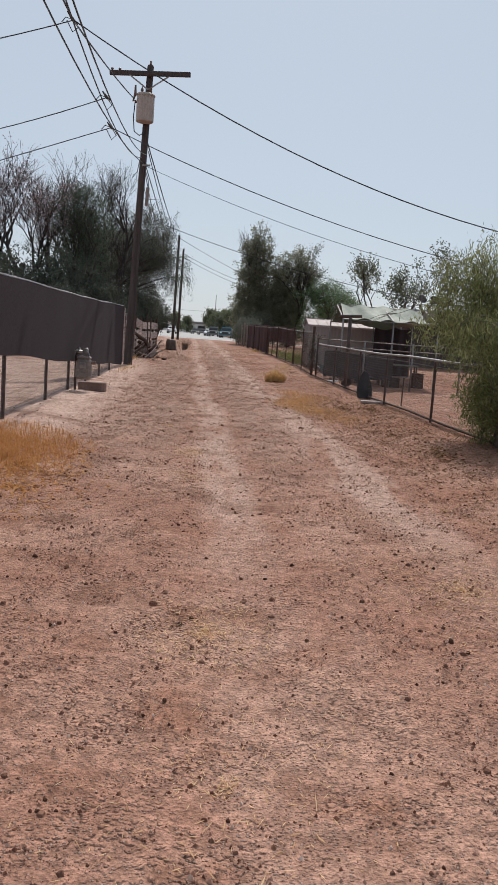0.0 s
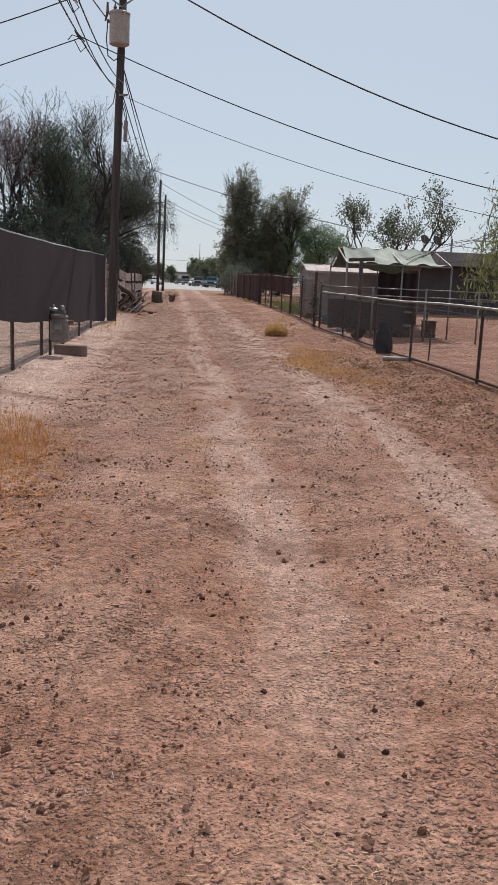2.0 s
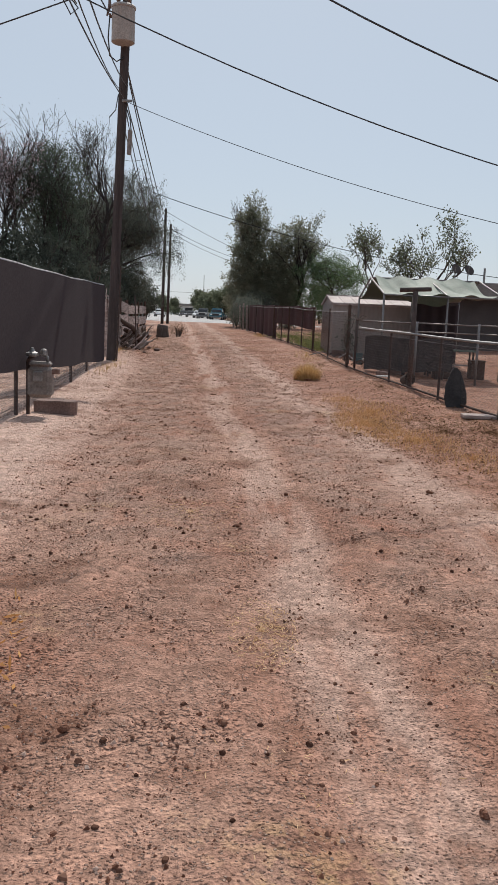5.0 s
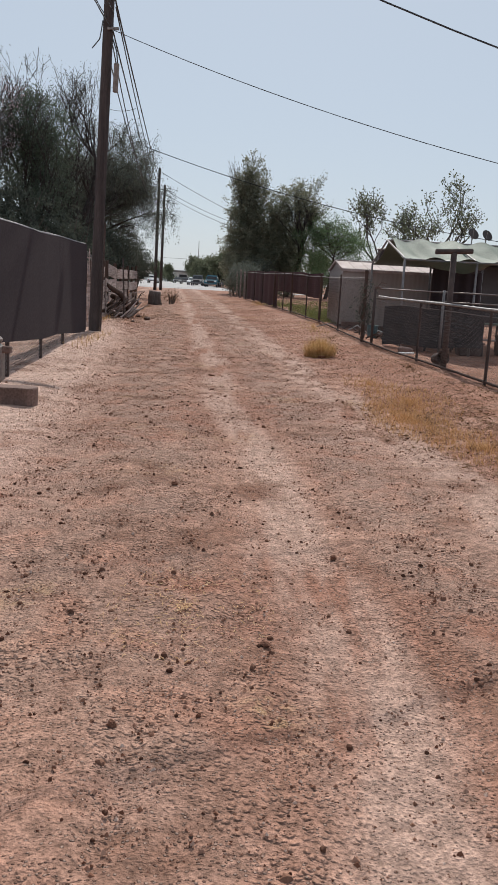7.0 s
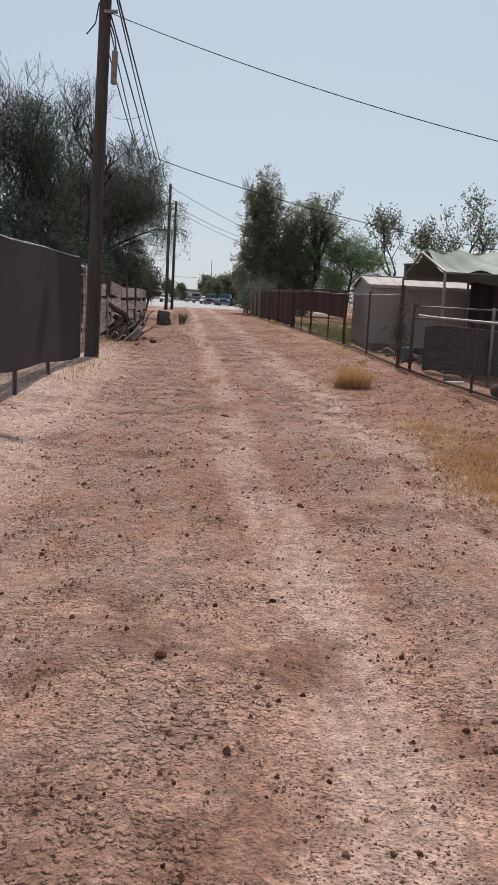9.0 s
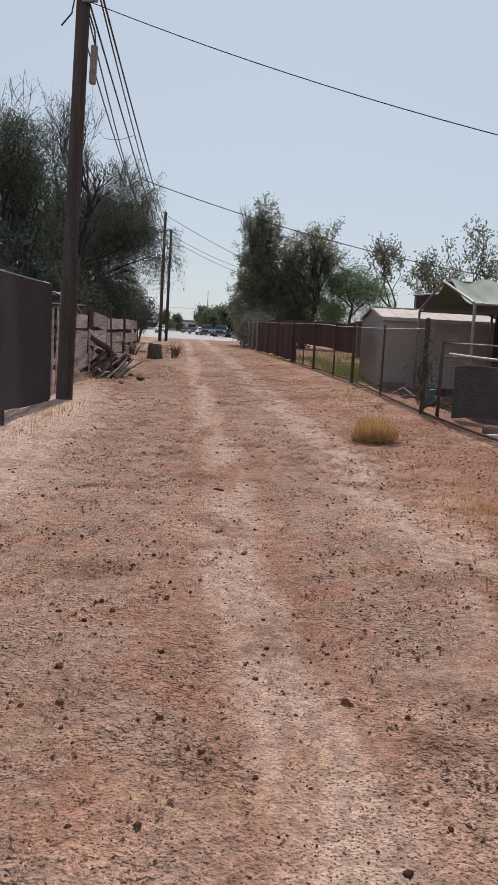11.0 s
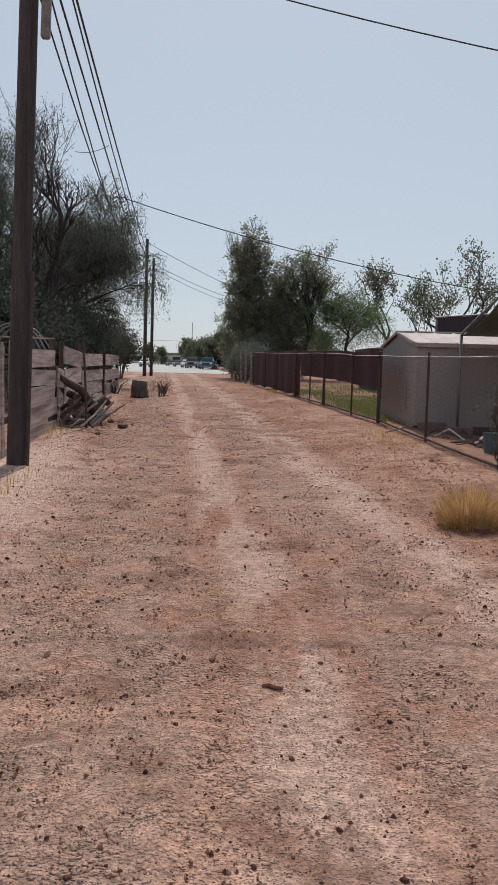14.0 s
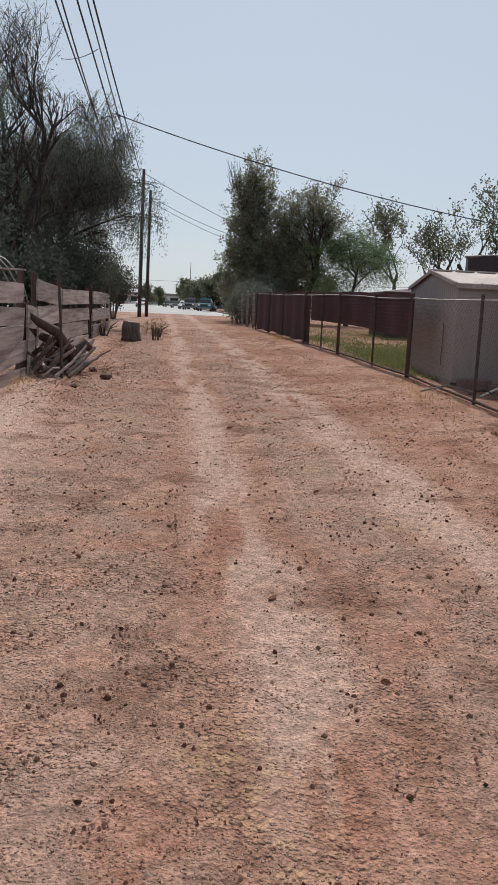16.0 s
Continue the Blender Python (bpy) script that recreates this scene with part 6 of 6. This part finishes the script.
def stones(name, count, xr, yr, size, label, drift=1.0, near_power=1.0, sides=5, material="gravel"):
    """Angular pebbles half sunk in the dirt, joined into one sheet of gravel."""
    k = NR.uniform(0, 1, count * 3) ** near_power
    y = yr[0] + (yr[1] - yr[0]) * k
    x = NR.uniform(xr[0], xr[1], count * 3) - 0.078 * y
    keep = NR.uniform(0, 1, count * 3) < patchy(x, y) ** drift
    x, y = x[keep][:count], y[keep][:count]
    n = len(x)
    z = np.array([land(a, b) for a, b in zip(x, y)])
    s = size[0] * (size[1] / size[0]) ** (NR.uniform(0, 1, n) ** 2.4)
    ang = NR.uniform(0, 6.28, n)
    if sides == 3:
        v = np.zeros((n, 4, 3))
        for j in range(3):
            a = ang + j * 2.094 + NR.uniform(-0.5, 0.5, n)
            r = s * NR.uniform(0.7, 1.4, n)
            v[:, j, 0], v[:, j, 1], v[:, j, 2] = x + np.cos(a) * r, y + np.sin(a) * r, z - 0.15 * s
        v[:, 3, 0], v[:, 3, 1], v[:, 3, 2] = x + NR.uniform(-0.3, 0.3, n) * s, y + NR.uniform(-0.3, 0.3, n) * s, z + s * NR.uniform(0.5, 1.1, n)
        base = np.arange(n)[:, None] * 4
        faces = np.concatenate([base + np.array(q) for q in ((0, 1, 3), (1, 2, 3), (2, 0, 3))])
        m = Mesh()
        m.v, m.f = v.reshape(-1, 3).tolist(), faces.tolist()
        solo(name, m, "gravel", label, "gravel", kind="stuff")
        return
    if sides == 4:
        # broken chips: four uneven feet under a short ridge
        v = np.zeros((n, 6, 3))
        for j in range(4):
            a = ang + j * math.pi / 2 + NR.uniform(-0.5, 0.5, n)
            r = s * NR.uniform(0.65, 1.4, n)
            v[:, j, 0], v[:, j, 1], v[:, j, 2] = x + np.cos(a) * r, y + np.sin(a) * r, z - 0.2 * s
        for j, k in ((4, 0), (5, 2)):
            q = NR.uniform(0.15, 0.6, n)[:, None]
            v[:, j, :2] = v[:, k, :2] * q + np.stack([x, y], 1) * (1 - q)
            v[:, j, 2] = z + s * NR.uniform(0.4, 1.15, n)
        base = np.arange(n)[:, None] * 6
        faces = []
        for q in ((0, 1, 4), (3, 0, 4), (1, 2, 5), (2, 3, 5), (1, 5, 4), (3, 4, 5)):
            faces += (base + np.array(q)).tolist()
        m = Mesh()
        m.v, m.f = v.reshape(-1, 3).tolist(), faces
        solo(name, m, "gravel", label, "gravel", kind="stuff")
        return
    v = np.zeros((n, 11, 3))
    tall = NR.uniform(0.5, 1.2, n) * s
    lean = NR.uniform(0, 6.28, n)
    for j in range(5):
        a = ang + j * 2 * math.pi / 5 + NR.uniform(-0.35, 0.35, n)
        r = s * NR.uniform(0.7, 1.3, n)
        v[:, j, 0], v[:, j, 1], v[:, j, 2] = x + np.cos(a) * r * 1.05, y + np.sin(a) * r * 1.05, z - 0.25 * s
        q = r * NR.uniform(0.5, 0.95, n)
        v[:, j + 5, 0], v[:, j + 5, 1], v[:, j + 5, 2] = x + np.cos(a) * q, y + np.sin(a) * q, z + tall * NR.uniform(0.45, 0.8, n)
    v[:, 10, 0], v[:, 10, 1], v[:, 10, 2] = x + np.cos(lean) * s * 0.3, y + np.sin(lean) * s * 0.3, z + tall
    base = np.arange(n)[:, None] * 11
    sides_of = [(j, (j + 1) % 5, 5 + (j + 1) % 5, 5 + j) for j in range(5)]
    faces = np.concatenate([base + np.array(q) for q in sides_of]).tolist()
    faces += np.concatenate([base + np.array((5 + j, 5 + (j + 1) % 5, 10)) for j in range(5)]).tolist()
    m = Mesh()
    m.v, m.f = v.reshape(-1, 3).tolist(), faces
    solo(name, m, material, label, "gravel", kind="stuff")


stones("fine_gravel", 125000, (-2.4, 2.8), (1.2, 25), (0.0028, 0.0068), "fine reddish gravel strewn over the alley", 0.45, 1.0, 3)
stones("gravel", 105000, (-2.6, 3.3), (0.8, 40), (0.0034, 0.0115), "loose brown gravel strewn over the alley", 0.5, 1.0, 4)
stones("coarse_gravel", 15000, (-2.8, 3.6), (0.8, 56), (0.0060, 0.0165), "scattered dark brown stones on the alley", 0.45, 1.0, 5, "dark_gravel")


def rocks():
    kinds = [Mesh().blob((0, 0, 0.4), (1.0, 0.75, 0.62), 300 + k, 5, 0.35).make("rock") for k in range(6)]
    rnd = random.Random(21)
    spots = [(0.19, 4.57), (0.94, 6.4), (0.70, 6.45), (-1.03, 4.9), (-0.10, 7.0), (-0.44, 4.3), (-1.37, 11.5), (-2.25, 14.6), (0.6, 21.8), (0.36, 22.9), (-1.12, 19.8), (-2.5, 22.3), (-0.3, 20.0), (-2.78, 24.1), (-1.44, 24.85), (-1.19, 23.7), (-2.5, 25.4), (0.14, 27.5)]
    spots += [(rnd.uniform(-2.6, 2.9) - 0.078 * y, y) for y in [rnd.uniform(1.5, 34) for _ in range(70)]]
    for x, y in spots:
        s = rnd.uniform(0.010, 0.024)
        o = tagged(part("rock", rnd.choice(kinds), "clod"), "dark reddish stone lying loose on the dirt", "rock", "loose rocks")
        o.matrix_basis = Matrix.Translation((x, y, land(x, y))) @ pose(0, 0, 0, rnd.uniform(-20, 20), rnd.uniform(-20, 20), rnd.uniform(0, 360)) @ Matrix.Diagonal((s * rnd.uniform(0.8, 1.5), s, s, 1))
    x, y = -1.42, 21.95
    solo("broken_stick", Mesh().tube([(x, y, land(x, y) + 0.006), (x + 0.035, y - 0.004, land(x, y) + 0.009), (x + 0.06, y - 0.02, land(x, y) + 0.006), (x + 0.10, y - 0.026, land(x, y) + 0.005)], [0.007, 0.013, 0.011, 0.008], 6), "clod", "short dark broken stick on the gravel", "stick")


rocks()


def blades(name, pts, height, width, material, label, category, lean=0.35, seg=2):
    """Grass: each blade a narrow bent strip."""
    p = np.array(pts)
    n = len(p)
    a = NR.uniform(0, 6.28, n)
    h = height * NR.uniform(0.45, 1.2, n)
    ln = NR.normal(0, lean, n) * h
    side = np.stack([-np.sin(a), np.cos(a), 0 * a], 1)
    out = np.stack([np.cos(a), np.sin(a), 0 * a], 1)
    v = []
    for k in range(seg + 1):
        f = k / seg
        c = p + out * (ln * f * f)[:, None]
        c[:, 2] += h * f * (1 - 0.15 * f)
        w = width * (1 - 0.85 * f)
        v += [c - side * w / 2, c + side * w / 2]
    v = np.stack(v, 1)
    m = 2 * (seg + 1)
    base = np.arange(n)[:, None] * m
    faces = np.concatenate([base + np.array((2 * k, 2 * k + 1, 2 * k + 3, 2 * k + 2)) for k in range(seg)])
    g = Mesh()
    g.v, g.f = v.reshape(-1, 3).tolist(), faces.tolist()
    return solo(name, g, material, label, category, kind="stuff")


def lying(name, pts, length, width, material, label, category):
    """Straw or fallen leaves lying about."""
    p = np.array(pts)
    n = len(p)
    a = NR.uniform(0, 6.28, n)
    d = np.stack([np.cos(a), np.sin(a), NR.normal(0, 0.22, n)], 1) * (length * NR.uniform(0.4, 1.3, n))[:, None] / 2
    s = np.stack([-np.sin(a), np.cos(a), NR.normal(0, 0.3, n)], 1) * (width * NR.uniform(0.6, 1.3, n))[:, None] / 2
    p[:, 2] += np.abs(d[:, 2]) + np.abs(s[:, 2]) + 0.003
    g = Mesh()
    g.v = np.stack([p - d, p + s, p + d, p - s], 1).reshape(-1, 3).tolist()
    g.f = [(i, i + 1, i + 2, i + 3) for i in range(0, 4 * n, 4)]
    solo(name, g, material, label, category, kind="stuff")


def scatter(count, spots):
    """Ground points gathered about (x, y, reach across, reach along, weight)."""
    out = []
    w = np.array([s[4] for s in spots], float)
    for i in NR.choice(len(spots), count, p=w / w.sum()):
        x, y, rx, ry, _ = spots[i]
        a, k = NR.uniform(0, 6.28), NR.uniform(0, 1.15) ** 1.0
        px, py = x + math.cos(a) * rx * k, y + math.sin(a) * ry * k
        out.append((px, py, land(px, py)))
    return out


blades("dry_grass", scatter(9000, ((-3.0, 9.6, 0.9, 1.5, 5), (-2.5, 8.6, 0.6, 1.3, 2), (-3.1, 7.2, 0.7, 1.2, 2))), 0.11, 0.006, "dry_grass", "patch of orange-brown dried grass beside the fence", "grass", 0.8)
lying("grass_litter", scatter(5200, ((-2.9, 9.4, 1.0, 1.7, 3), (-2.25, 8.4, 0.6, 1.5, 2), (-2.0, 7.2, 0.7, 1.2, 1))), 0.07, 0.014, "dry_grass", "flattened dried grass stalks on the dirt", "dry grass")
blades("dry_grass", scatter(8000, ((0.95, 18.4, 0.42, 1.3, 4), (1.25, 19.8, 0.5, 1.5, 3), (1.0, 21.6, 0.35, 1.2, 1), (1.35, 16.8, 0.45, 0.9, 2), (1.7, 15.4, 0.4, 0.8, 1))), 0.065, 0.006, "dry_straw", "patch of straw-coloured dried grass by the chain-link fence", "grass", 0.7)
lying("grass_litter", scatter(6500, ((1.2, 18.5, 0.8, 2.6, 3), (1.9, 17.5, 0.9, 4.0, 3), (2.2, 13.0, 0.9, 3.5, 2))), 0.07, 0.014, "dead_leaf", "brown dead leaves and stalks on the verge", "leaf litter")
lying("leaf_litter", scatter(12000, ((2.5, 11.0, 0.9, 4.5, 4), (2.4, 17.0, 0.8, 4.0, 3), (2.0, 23.5, 0.7, 3.5, 1.5), (1.3, 30, 0.7, 6, 1.5), (-4.0, 37, 0.9, 5.0, 2), (-4.6, 44, 0.8, 4, 1))), 0.05, 0.020, "dead_leaf", "brown fallen leaves along the fence", "leaf litter")
lying("straw", scatter(4600, ((-0.72, 10.2, 0.15, 0.42, 2.2), (1.35, 5.0, 0.7, 1.0, 4), (-0.15, 4.0, 0.3, 0.5, 2), (0.0, 2.6, 0.6, 0.7, 1), (-1.2, 12.5, 0.35, 0.5, 1), (-0.6, 9.0, 0.5, 1.5, 0.2), (1.8, 7.5, 0.6, 1.5, 1))), 0.04, 0.004, "straw", "pale straw scattered on the dirt", "straw")
blades("lawn", scatter(26000, ((3.0, 43.0, 1.7, 5.5, 5), (2.1, 41.0, 0.6, 4.4, 2), (5.6, 46.0, 2.5, 5.0, 3), (1.6, 50.0, 1.2, 4.0, 1.5), (4.5, 56.0, 3.5, 7.0, 2.5))), 0.11, 0.014, "lawn", "green grass behind the red windscreen fence", "grass", 0.4)
blades("dry_weeds", scatter(1200, ((0.0, 50.0, 0.3, 2.5, 2), (-4.9, 33.6, 0.3, 1.6, 1), (1.2, 33.5, 0.3, 2.5, 1), (-4.0, 26.5, 0.2, 2.5, 0.6))), 0.14, 0.007, "tuft_grass", "thin dry weeds at the foot of the fence", "weeds", 0.5)


def tuft(x, y, r, h):
    t = thing("grass_tuft", (x, y, land(x, y)), "round clump of straw-brown bunch grass", "grass")
    n = 2600
    a, k = NR.uniform(0, 6.28, n), NR.uniform(0, 1, n) ** 0.6
    m = Mesh()
    for i in range(n):
        c, s = math.cos(a[i]), math.sin(a[i])
        px, py = x + c * r * 0.75 * k[i], y + s * r * 0.75 * k[i]
        z = land(px, py)
        b = h * NR.uniform(0.3, 1.15) * (1 - 0.45 * k[i] ** 2)
        out = b * (0.15 + 0.55 * k[i]) * NR.uniform(0.3, 1.2)
        tw = NR.uniform(-0.6, 0.6)
        dx, dy = math.cos(a[i] + tw) * out, math.sin(a[i] + tw) * out
        w = 0.0022
        m.add([(px - s * w, py + c * w, z), (px + s * w, py - c * w, z), (px + dx * 0.35 + s * w, py + dy * 0.35 - c * w, z + b * 0.6), (px + dx * 0.35 - s * w, py + dy * 0.35 + c * w, z + b * 0.6), (px + dx, py + dy, z + b)], [(0, 1, 2, 3), (3, 2, 4)])
    part("foliage", m, "tuft_grass", t)
    part("root_mat", Mesh().blob((x, y, land(x, y)), (r * 0.8, r * 0.8, 0.07), 5, 6, 0.2), "clod", t)


tuft(0.66, 25.8, 0.42, 0.40)
